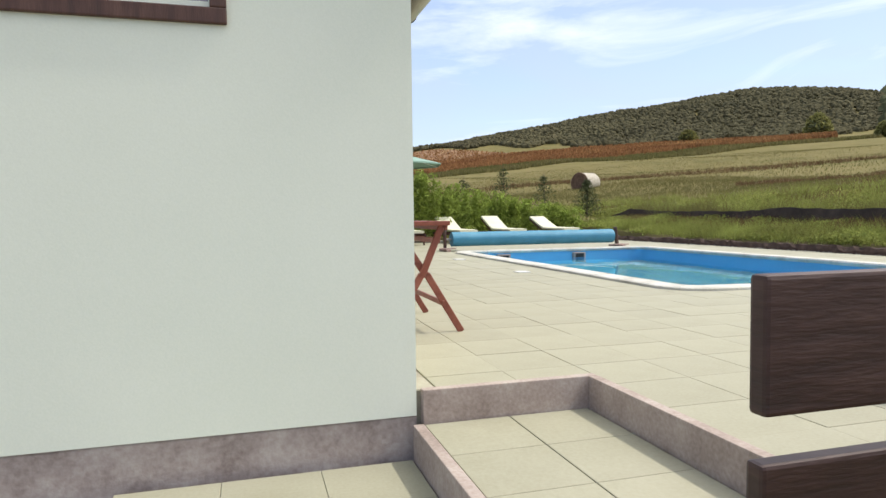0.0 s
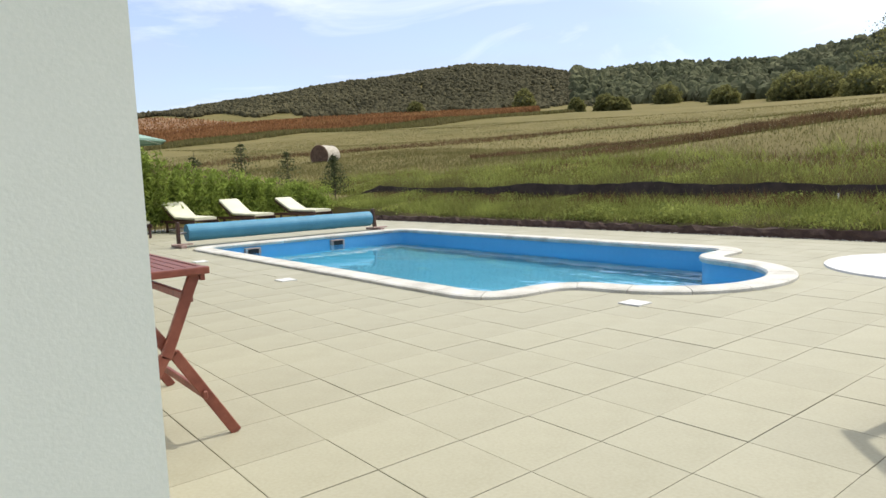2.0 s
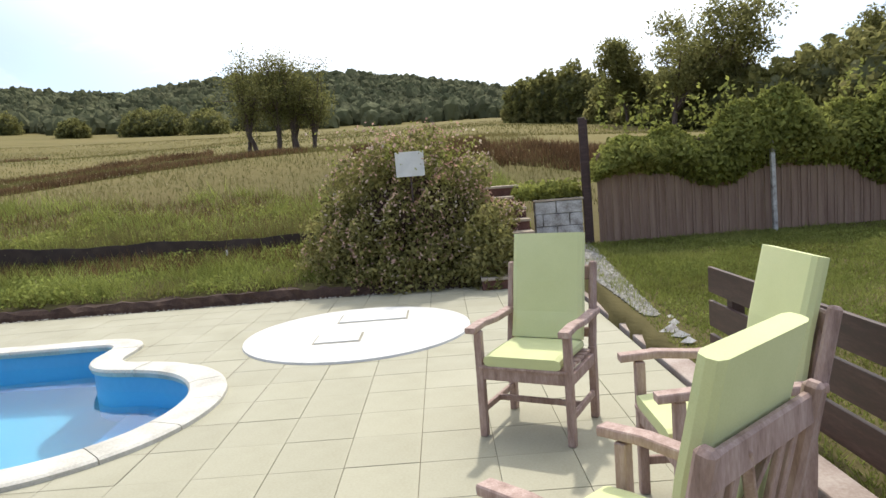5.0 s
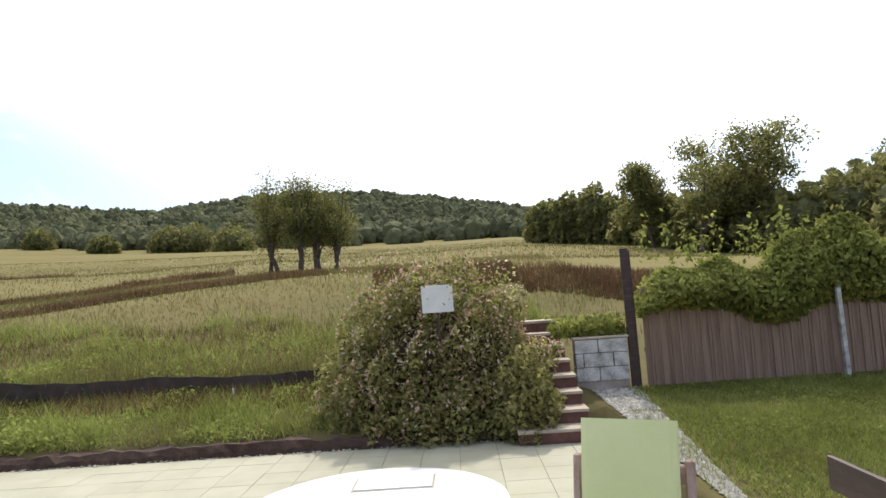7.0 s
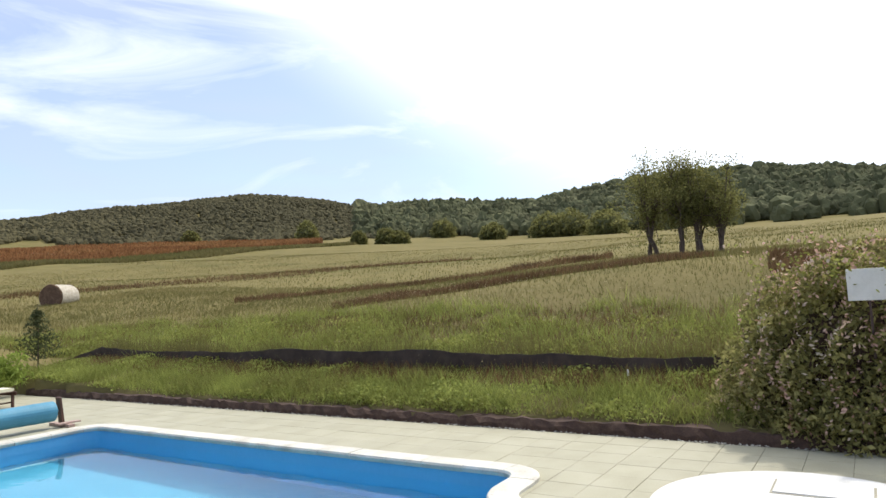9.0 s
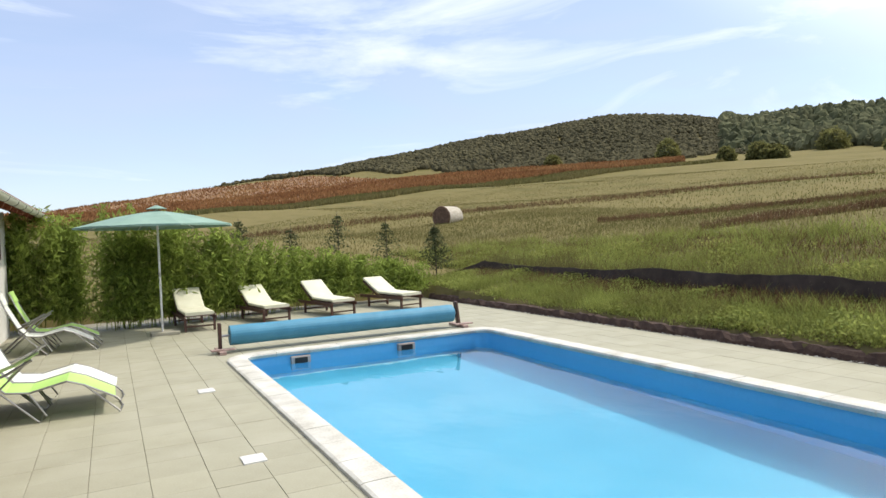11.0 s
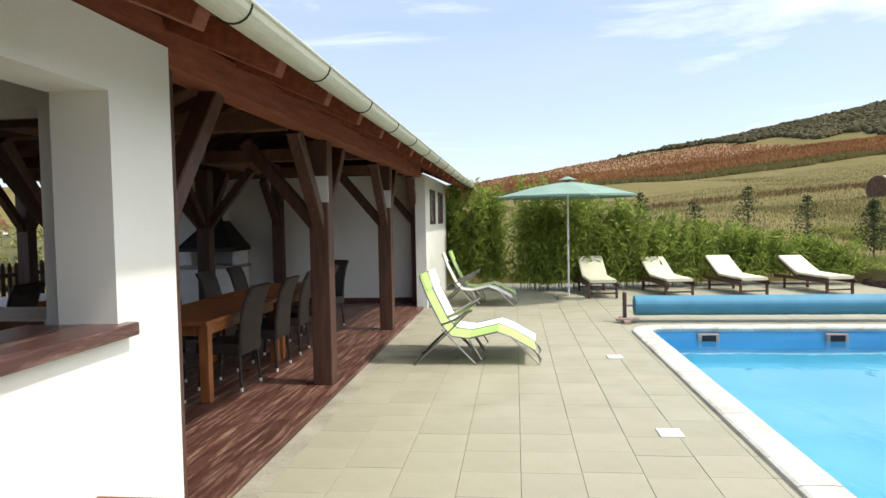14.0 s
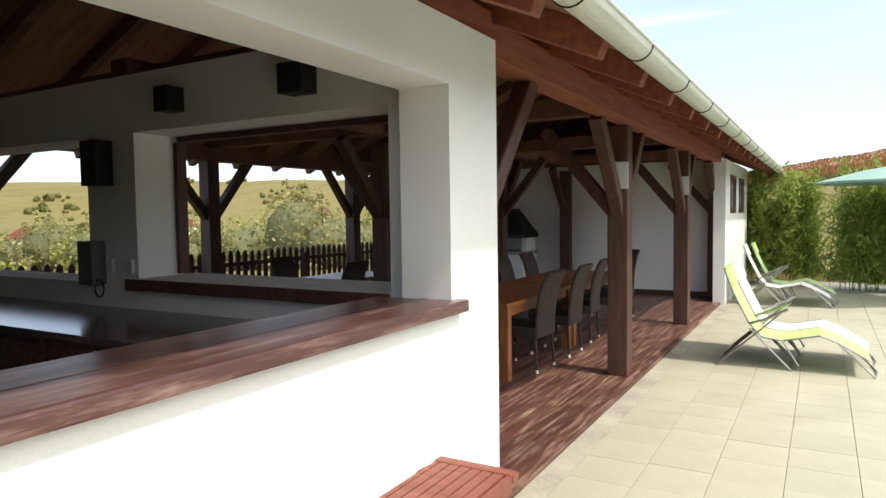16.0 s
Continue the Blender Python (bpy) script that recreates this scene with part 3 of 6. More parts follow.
# ---- east kerb and bank edge ----
def wavy_strip(name, pts, w, z0, z1, mat, seed, kind="structure", rough=0.03):
    rr = random.Random(seed)
    bm = bmesh.new()
    rows = []
    dense = []
    for p, q in zip(pts, pts[1:]):
        n = max(2, int(math.dist(p, q) / 0.12))
        dense += [(p[0] + (q[0] - p[0]) * k / n, p[1] + (q[1] - p[1]) * k / n) for k in range(n)]
    for x, y in dense:
        j = lambda: rr.uniform(-rough, rough)
        rows.append([bm.verts.new((x + j() * 0.4, y, z0)), bm.verts.new((x + 0.02 + j(), y, z0 + (z1 - z0) * 0.6 + j())), bm.verts.new((x + 0.06 + j(), y, z1 + j())), bm.verts.new((x + w, y, z1 + j())), bm.verts.new((x + w, y, z0))])
    for u, v in zip(rows, rows[1:]):
        for k in range(4):
            bm.faces.new((u[k], u[k + 1], v[k + 1], v[k]))
    bmesh.ops.recalc_face_normals(bm, faces=bm.faces)
    return part(name, bm, mat, kind=kind)


EDGE = [(9.62, -1.3), (9.62, 9.0), (9.62, 16.6)]
wavy_strip("soil_edge", EDGE, 0.3, -0.05, 0.125, M_SOIL_SHADE, 4, rough=0.022)

# ---- landing and lower path at the gate ----
def landing():
    part("landing_curb", B(-0.075, 0.80, -0.245, -0.195, -0.16, 0.004, bevel=0.004), M_KERB, kind="structure")
    part("landing_curb", B(0.752, 0.802, -2.1, -0.247, -0.16, 0.004, bevel=0.004), M_KERB, kind="structure")
    part("lower_curb", B(-0.125, -0.075, -2.6, -0.25, -0.33, -0.146, bevel=0.004), M_KERB, kind="structure")
    th = part("landing_floor", B(-0.075, 0.752, -2.6, -0.247, -0.2, -0.175), M_BED, kind="structure")
    for i, x in enumerate((-0.072, 0.337)):
        for j in range(6):
            part("slab", B(x + 0.002, x + 0.405, -0.655 - 0.405 * j, -0.253 - 0.405 * j, -0.178, -0.15, bevel=0.003), M_SLAB, th)
    th = part("lower_floor", B(-4, -0.127, -4.6, -0.26, -0.36, -0.33), M_BED, kind="structure")
    for i in range(3):
        for j in range(9):
            part("slab", B(-0.535 - 0.405 * i, -0.132 - 0.405 * i, -0.665 - 0.405 * j, -0.262 - 0.405 * j, -0.33, -0.3, bevel=0.003), M_SLAB, th)


landing()
part("kerb_strip", B(-0.17, -0.003, 3.2, 17.0, -0.2, -0.004, bevel=0.006), M_STRIP, kind="structure")
part("kerb_strip", B(-0.098, -0.003, -0.19, 3.2, -0.2, -0.004, bevel=0.004), M_STRIP, kind="structure")

# ---- house ----
X_FACE, X_WEST = -0.1, -6.3
Y_S, Y_BAR, Y_END, Y_N = -0.22, 3.2, 13.25, 16.3
WALL_TOP = 2.55


def wall_with_holes(name, axis, plane0, plane1, a0, a1, z0, z1, holes, mat):
    """A wall slab along an axis between two planes, with rectangular openings (a0, a1, z0, z1) that go through."""
    bm = bmesh.new()
    us = sorted({a0, a1, *[h[0] for h in holes], *[h[1] for h in holes]})
    for u, v in zip(us, us[1:]):
        mid = (u + v) / 2
        zs = [z0]
        for h in sorted([h for h in holes if h[0] < mid < h[1]], key=lambda h: h[2]):
            zs += [h[2], h[3]]
        zs.append(z1)
        for b, t in zip(zs[::2], zs[1::2]):
            if t > b + 1e-4:
                if axis == "y":
                    box(bm, plane0, plane1, u, v, b, t)
                else:
                    box(bm, u, v, plane0, plane1, b, t)
    bmesh.ops.remove_doubles(bm, verts=bm.verts, dist=1e-4)
    # faces shared by two blocks are inside the wall
    seen = collections.defaultdict(list)
    for f in bm.faces:
        seen[tuple(sorted(v.index for v in f.verts))].append(f)
    bm.verts.index_update()
    seen = collections.defaultdict(list)
    for f in bm.faces:
        seen[tuple(sorted(v.index for v in f.verts))].append(f)
    dead = [f for fs in seen.values() if len(fs) > 1 for f in fs]
    if dead:
        bmesh.ops.delete(bm, geom=dead, context="FACES_ONLY")
    return part(name, bm, mat, kind="structure")


wall_with_holes("wall_bar_east", "y", X_FACE - 0.27, X_FACE, Y_S + 0.25, Y_BAR, -0.1, WALL_TOP, [(0.25, 2.7, 1.2, 2.25)], M_RENDER)
wall_with_holes("wall_south", "x", Y_S, Y_S + 0.25, -6.3, X_FACE, -0.115, WALL_TOP, [(-2.0, -0.94, 1.66, 2.4)], M_RENDER_S)
part("plinth", B(-6.3, X_FACE + 0.004, Y_S + 0.008, Y_S + 0.24, -0.6, -0.118, bevel=0.01), M_PLINTH, kind="structure")
wall_with_holes("wall_bar_north", "x", Y_BAR - 0.36, Y_BAR, -6.1, X_FACE - 0.27, 0, WALL_TOP + 0.05, [(-2.55, -0.53, 1.22, 2.22), (-5.8, -3.07, 1.22, 2.22)], M_RENDER)
wall_with_holes("wall_bar_west", "y", -6.3, -6.1, Y_S + 0.25, 3.2, 0, WALL_TOP - 0.1, [], M_RENDER)
wall_with_holes("wall_porch_north", "x", Y_END, Y_END + 0.2, X_WEST, X_FACE - 0.2, 0, WALL_TOP + 0.05, [], M_RENDER)
wall_with_holes("wall_store_east", "y", X_FACE - 0.2, X_FACE, 12.55, Y_N, -0.1, WALL_TOP, [(13.25, 13.95, 1.65, 2.27), (14.65, 15.4, 1.65, 2.27)], M_RENDER)
wall_with_holes("wall_store_north", "x", Y_N - 0.2, Y_N, X_WEST, X_FACE - 0.2, -0.1, WALL_TOP, [], M_RENDER)
wall_with_holes("wall_store_west", "y", X_WEST, X_WEST + 0.2, Y_END + 0.2, Y_N - 0.2, -0.1, WALL_TOP, [], M_RENDER)
part("baseboard", B(-6.0, -0.32, Y_END - 0.025, Y_END, 0.03, 0.13, bevel=0.003), M_POST, kind="structure")


def window(name, axis, at, a0, a1, z0, z1, n, label, deep=0.07):
    th = thing(name, label, "window")
    th["kind"] = "structure"
    w = 0.065
    rails = [(a0, a1, z0, z0 + w), (a0, a1, z1 - w, z1)] + [(a0 + (a1 - a0 - w) * k / n, a0 + (a1 - a0 - w) * k / n + w, z0 + w, z1 - w) for k in range(n + 1)]
    bm = bmesh.new()
    for u0, u1, b, t in rails:
        if axis == "x":
            box(bm, u0, u1, at, at + deep, b, t, bevel=0.006)
        else:
            box(bm, at - deep, at, u0, u1, b, t, bevel=0.006)
    part("window_frame", bm, M_POST, th, "brown wooden frame")
    for k in range(n):
        u0, u1 = a0 + (a1 - a0 - w) * k / n + w, a0 + (a1 - a0 - w) * (k + 1) / n
        g = B(u0, u1, at + 0.03, at + 0.036, z0 + w, z1 - w) if axis == "x" else B(at - 0.036, at - 0.03, u0, u1, z0 + w, z1 - w)
        part("pane", g, M_GLASS, th)


window("window_1", "x", Y_S - 0.02, -2.0, -0.87, 1.57, 2.4, 2, "brown framed window high in the end wall")
window("window_2", "y", X_FACE + 0.02, 13.2, 14.0, 1.6, 2.3, 1, "small dark brown window in the white store wall")
window("window_3", "y", X_FACE + 0.02, 14.6, 15.45, 1.6, 2.3, 1, "small dark brown window in the white store wall")


def roof():
    th = thing("roof", "low pitched roof with brown tiles, red-brown rafters and board ceiling", "roof")
    th["kind"] = "structure"
    xr, pitch = (X_FACE + X_WEST) / 2, math.tan(radians(24))
    xe, ze = 0.45, 2.565
    y0, y1 = -0.28, 19.0
    zr = ze + (xe - xr) * pitch
    for s, (a, b) in enumerate(((xe, xr), (2 * xr - xe, xr))):
        bm = bmesh.new()
        vs = [bm.verts.new(c) for c in ((a, y0, ze), (a, y1, ze), (b, y1, zr), (b, y0, zr))]
        f = bm.faces.new(vs)
        ex = bmesh.ops.extrude_face_region(bm, geom=[f])
        bmesh.ops.translate(bm, verts=[v for v in ex["geom"] if isinstance(v, bmesh.types.BMVert)], vec=(0, 0, 0.03))
        bmesh.ops.recalc_face_normals(bm, faces=bm.faces)
        part("board_ceiling", bm, M_BOARD, th)
        # tiles: courses with a stepped edge
        bm = bmesh.new()
        n = 14
        for k in range(n):
            ta, tb = k / n, (k + 1.12) / n
            for j in range(64):
                u0, u1 = y0 - 0.05 + (y1 - y0 + 0.1) * j / 64, y0 - 0.05 + (y1 - y0 + 0.1) * (j + 0.97) / 64
                if k > 1 and j % 4:
                    continue
                if k > 1:
                    u1 = y0 - 0.05 + (y1 - y0 + 0.1) * (j + 3.97) / 64
                xa, xb = a + (b - a) * ta + (0.06 if s == 0 else -0.06) * (k == 0), a + (b - a) * min(1, tb)
                za, zb = ze + (zr - ze) * ta + 0.075 - 0.03 * (k == 0), ze + (zr - ze) * min(1, tb) + 0.05
                q = [bm.verts.new(c) for c in ((xa, u0, za), (xa, u1, za), (xb, u1, zb), (xb, u0, zb), (xa, u0, za - 0.02), (xa, u1, za - 0.02))]
                bm.faces.new(q[:4])
                bm.faces.new((q[0], q[4], q[5], q[1]))
        bmesh.ops.recalc_face_normals(bm, faces=bm.faces)
        part("roof_tiles", bm, M_TILE, th, kind="stuff")
    # rafters, with sawn tails over the eave
    y = y0 + 0.2
    while y < y1:
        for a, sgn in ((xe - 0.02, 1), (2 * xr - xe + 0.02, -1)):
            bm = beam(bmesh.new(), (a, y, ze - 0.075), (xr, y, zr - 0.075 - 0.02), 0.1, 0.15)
            # west rafters take the copy coloured darker for shade
            part("rafter", bm, M_BEAM if sgn > 0 else M_SHADEBEAM, th)
        y += 0.86
    part("wall_plate", B(-0.37, -0.17, Y_BAR, 12.55, 2.5, 2.7, bevel=0.006), M_BEAM, th, "red-brown eave beam on the porch posts")
    part("wall_plate", B(-0.36, -0.12, y0 + 0.1, Y_BAR - 0.001, 2.553, 2.7, bevel=0.006), M_BEAM, th)
    part("wall_plate", B(-6.3, -6.1, Y_BAR, 13.0, 2.45, 2.65, bevel=0.006), M_SHADEBEAM, th)
    part("ridge_beam", B(-3.3, -3.1, Y_BAR, 13.2, 2.62, 2.85, bevel=0.006), M_SHADEBEAM, th)
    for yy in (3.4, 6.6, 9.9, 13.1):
        part("tie_beam", B(-6.2, -0.2, yy - 0.09, yy + 0.09, 2.62, 2.8, bevel=0.006), M_SHADEBEAM, th)
    # gable boards and eave fascia
    bm = bmesh.new()
    vs = [bm.verts.new(c) for c in ((X_WEST, Y_S + 0.12, WALL_TOP), (X_FACE, Y_S + 0.12, WALL_TOP), (xr, Y_S + 0.12, zr - 0.1))]
    bm.faces.new(vs)
    ex = bmesh.ops.extrude_face_region(bm, geom=list(bm.faces))
    bmesh.ops.translate(bm, verts=[v for v in ex["geom"] if isinstance(v, bmesh.types.BMVert)], vec=(0, 0.1, 0))
    bmesh.ops.recalc_face_normals(bm, faces=bm.faces)
    part("gable_board", bm, M_BEAM, th)
    bm = bmesh.new()
    vs = [bm.verts.new(c) for c in ((X_WEST, Y_N - 0.15, WALL_TOP), (X_FACE, Y_N - 0.15, WALL_TOP), (xr, Y_N - 0.15, zr - 0.1))]
    bm.faces.new(vs)
    ex = bmesh.ops.extrude_face_region(bm, geom=list(bm.faces))
    bmesh.ops.translate(bm, verts=[v for v in ex["geom"] if isinstance(v, bmesh.types.BMVert)], vec=(0, 0.1, 0))
    bmesh.ops.recalc_face_normals(bm, faces=bm.faces)
    part("gable_board", bm, M_BEAM, th)
    part("fascia", B(0.44, 0.465, y0, y1, 2.5, 2.62, bevel=0.002), M_BEAM, th)


roof()


def gutter():
    th = thing("eave_gutter", "cream half-round metal gutter along the red-brown eave", "gutter")
    bm = bmesh.new()
    x, z, r, y0, y1 = 0.54, 2.51, 0.075, -0.3, 19.35
    prof = [(x + rr * math.cos(a), z + rr * math.sin(a)) for rr, sgn in ((r, 1), (r - 0.004, -1)) for a in [radians(180 + 180 * k / 12) for k in (range(13) if sgn > 0 else range(12, -1, -1))]]
    rings = [[bm.verts.new((u, y, v)) for u, v in prof] for y in np.linspace(y0, y1, 12)]
    for p, q in zip(rings, rings[1:]):
        for j in range(len(p)):
            bm.faces.new((p[j], p[(j + 1) % len(p)], q[(j + 1) % len(p)], q[j]))
    tube(bm, [(x + r, y, z) for y in (y0, y1)], 0.009, 8)
    bmesh.ops.recalc_face_normals(bm, faces=bm.faces)
    part("trough", bm, M_GUTTER, th, smooth=False)
    for y in (y0, y1):
        bm = bmesh.new()
        c = [bm.verts.new((x + r * math.cos(radians(180 + 15 * k)), y, z + r * math.sin(radians(180 + 15 * k)))) for k in range(13)]
        bm.faces.new(c)
        part("end_cap", bm, M_GUTTER, th)
    y = 0.4
    while y < y1:
        pts = [(x + (r + 0.003) * math.cos(radians(175 + 19 * k)), y, z + (r + 0.003) * math.sin(radians(175 + 19 * k))) for k in range(11)]
        part("bracket", tube(bmesh.new(), pts + [(x + r + 0.004, y, z + 0.01)], 0.005, 5), M_BLACK, th, "dark iron gutter bracket")
        y += 1.05


gutter()

# ---- porch deck, posts ----
deck_bed = part("porch_floor", B(X_WEST - 0.2, -0.172, 0.0, Y_END, -0.12, -0.01), M_BED, kind="structure")


def boards():
    x, i = -0.174, 0
    rr = random.Random(5)
    me = None
    while x > -3.6:
        w = 0.118
        y = Y_BAR + 0.003
        ends = sorted(rr.uniform(Y_BAR + 2, Y_END - 2) for _ in range(2)) + [Y_END - 0.003]
        for e in ends:
            if e - y > 0.5:
                part("deck_board", B(x - w, x, y, e - 0.003, -0.008, 0.03 + rr.uniform(-0.0015, 0.0015), bevel=0.004), M_DECK, deck_bed)
            y = e
        x -= w + 0.005
    part("deck_board", B(-6.45, -3.7, Y_BAR, Y_END, -0.008, 0.03), M_DECK, deck_bed)


boards()


def porch_post(x, y, braces, label, top=2.5, sign=False):
    th = thing("porch_post", label, "post", pose(x, y, 0.03), group="porch posts")
    part("shaft", B(-0.1, 0.1, -0.1, 0.1, 0, top - 0.03, bevel=0.012), M_POST, th)
    for dx, dy in braces:
        part("brace", beam(bmesh.new(), (dx * 0.06, dy * 0.06, 1.62), (dx * 0.78, dy * 0.78, 2.48), 0.12, 0.12, bevel=0.008), M_POST, th, "slanting brace up to the beam")
    return th


post_label = "dark brown square timber post with slanting braces on porch floor"
for y in (6.63, 9.97):
    porch_post(-0.37, y, [(0, 1), (0, -1), (-1, 0)], post_label)
porch_post(-0.3, Y_BAR + 0.13, [(0, 1)], "dark brown timber post with one brace beside white wall")
porch_post(-0.34, 12.98, [(0, -1), (-1, 0)], "dark brown corner post at the white porch end wall")
for y in (6.6, 9.9):
    porch_post(-3.2, y, [(0, 1), (0, -1), (1, 0), (-1, 0)], "dark brown braced post amid the shaded porch")
porch_post(-3.2, 13.1, [(0, -1)], "dark brown timber post against the white end wall")
for y in (0.2, 3.4, 6.6, 9.9, 13.1):
    porch_post(-6.2, y, [(0, 1), (0, -1)], "dark braced timber post on the open meadow side of porch")
for y, s in ((6.63, 0), (9.97, 1)):
    tagged(part("notice", B(-0.4, -0.26, y - 0.113, y - 0.101, 1.88, 2.14), M_SIGN), "small white notice sheet pinned to a porch post", "sign", "notices")


# ---- furniture ----
def garden_chair(m, label):
    """Armchair with slatted seat, crossed back and a long cushion; faces +y."""
    th = thing("garden_chair", label, "chair", m @ Matrix.Scale(0.94, 4), "garden chairs")
    w, d = 0.27, 0.24
    for sx in (-1, 1):
        part("leg", beam(bmesh.new(), (sx * w, d, 0), (sx * w, d, 0.64), 0.045, 0.045), M_TEAK, th)
        bm = beam(bmesh.new(), (sx * w, -d, 0), (sx * w, -d - 0.01, 0.45), 0.045, 0.055)
        beam(bm, (sx * w, -d - 0.01, 0.43), (sx * w, -d - 0.12, 0.965), 0.045, 0.05, bevel=0.012)
        part("leg", bm, M_TEAK, th, "back leg running up into the back post")
        part("side_rail", beam(bmesh.new(), (sx * w, -d, 0.375), (sx * w, d, 0.375), 0.03, 0.07), M_TEAK, th)
        part("stretcher", beam(bmesh.new(), (sx * w, -d, 0.16), (sx * w, d, 0.16), 0.025, 0.04), M_TEAK, th)
        bm = bmesh.new()
        pts = [(sx * (w + 0.01), -d - 0.07, 0.66), (sx * (w + 0.01), -0.02, 0.655), (sx * (w + 0.01), 0.16, 0.67), (sx * (w + 0.01), d + 0.09, 0.66)]
        slab_along(bm, pts, 0.065, 0.035, across=(1, 0, 0))
        part("armrest", bm, M_TEAK, th, "curved weathered armrest")
    part("front_rail", beam(bmesh.new(), (-w, d, 0.385), (w, d, 0.385), 0.03, 0.07), M_TEAK, th)
    part("stretcher", beam(bmesh.new(), (-w, 0, 0.16), (w, 0, 0.16), 0.025, 0.035), M_TEAK, th)
    part("back_rail", beam(bmesh.new(), (-w, -d, 0.385), (w, -d, 0.385), 0.03, 0.07), M_TEAK, th)
    for k in range(7):
        y = -d + 0.045 + k * 0.073
        part("seat_slat", box(bmesh.new(), -w + 0.002, w - 0.002, y - 0.029, y + 0.029, 0.421, 0.438, bevel=0.003), M_TEAK, th)
    yb = lambda z: -d - 0.01 - 0.12 * (z - 0.43) / 0.57
    for z, h in ((0.53, 0.06), (0.895, 0.09)):
        part("back_rail", beam(bmesh.new(), (-w, yb(z), z), (w, yb(z), z), 0.028, h, bevel=0.008), M_TEAK, th)
    for x in (-0.19, -0.12, 0.12, 0.19):
        part("back_slat", beam(bmesh.new(), (x, yb(0.55), 0.55), (x, yb(0.9), 0.9), 0.035, 0.018), M_TEAK, th)
    for s in (-1, 1):
        part("cross_slat", beam(bmesh.new(), (-0.1 * s, yb(0.55) + 0.006 * s, 0.55), (0.1 * s, yb(0.9) + 0.006 * s, 0.9), 0.03, 0.012), M_TEAK, th)
    for name, pts in (("seat_cushion", [(0, d + 0.03, 0.468), (0, d - 0.05, 0.475), (0, 0.0, 0.477), (0, -d + 0.1, 0.472), (0, -d + 0.045, 0.47)]),
                      ("back_cushion", [(0, -d + 0.045, 0.5), (0, yb(0.6) + 0.06, 0.6), (0, yb(0.66) + 0.053, 0.66), (0, yb(0.85) + 0.062, 0.85), (0, yb(1.0) + 0.055, 1.02), (0, yb(1.1) + 0.048, 1.145)])):
        part(name, slab_along(bmesh.new(), pts, 0.47, 0.065), M_CUSHION, th, "lime green cushion", smooth=False)
    return th


def facing(x, y, fx, fy, z=0.0):
    return pose(x, y, z, 0, 0, math.degrees(math.atan2(-fx, fy)))


garden_chair(facing(4.77, -1.09, -0.88, 0.47), "weathered teak garden armchair with lime cushion near the round lid")
c3 = garden_chair(facing(2.75, -1.07, 0.77, 0.64), "weathered teak garden armchair with lime cushion, back to the gate")
garden_chair(facing(3.65, -1.64, 0.02, 1.0), "weathered teak garden armchair with lime cushion before the plank fence")


def folding_table():
    th = thing("folding_table", "small red-stained folding table with slatted top against the bar wall", "table", pose(0.3, 1.615, 0))
    for k in range(6):
        x = -0.13 + 0.0437 * k
        part("top_slat", box(bmesh.new(), x, x + 0.038, -0.50, 0.50, 0.728, 0.75, bevel=0.003), M_REDTEAK, th)
    bm = bmesh.new()
    for y0 in (-0.555, 0.502):
        box(bm, -0.16, 0.16, y0, y0 + 0.053, 0.722, 0.752, bevel=0.006)
    for x0 in (-0.155, 0.137):
        box(bm, x0, x0 + 0.02, -0.501, 0.501, 0.69, 0.75, bevel=0.003)
    part("top_frame", bm, M_REDTEAK, th)
    for y in (-0.48, 0.45):
        for s, dy in ((1, 0), (-1, 0.028)):
            bm = beam(bmesh.new(), (-0.26 * s, y + dy, 0.0), (-0.02 * s, y + dy, 0.40), 0.024, 0.045)
            beam(bm, (-0.02 * s, y + dy, 0.385), (0.16 * s - 0.04, y + dy, 0.72), 0.024, 0.045)
            part("leg", bm, M_REDTEAK, th)
    for x, z in ((0.13, 0.2), (-0.13, 0.2), (0.1, 0.62)):
        part("rail", beam(bmesh.new(), (x, -0.48, z), (x, 0.46, z), 0.02, 0.035), M_REDTEAK, th)


folding_table()


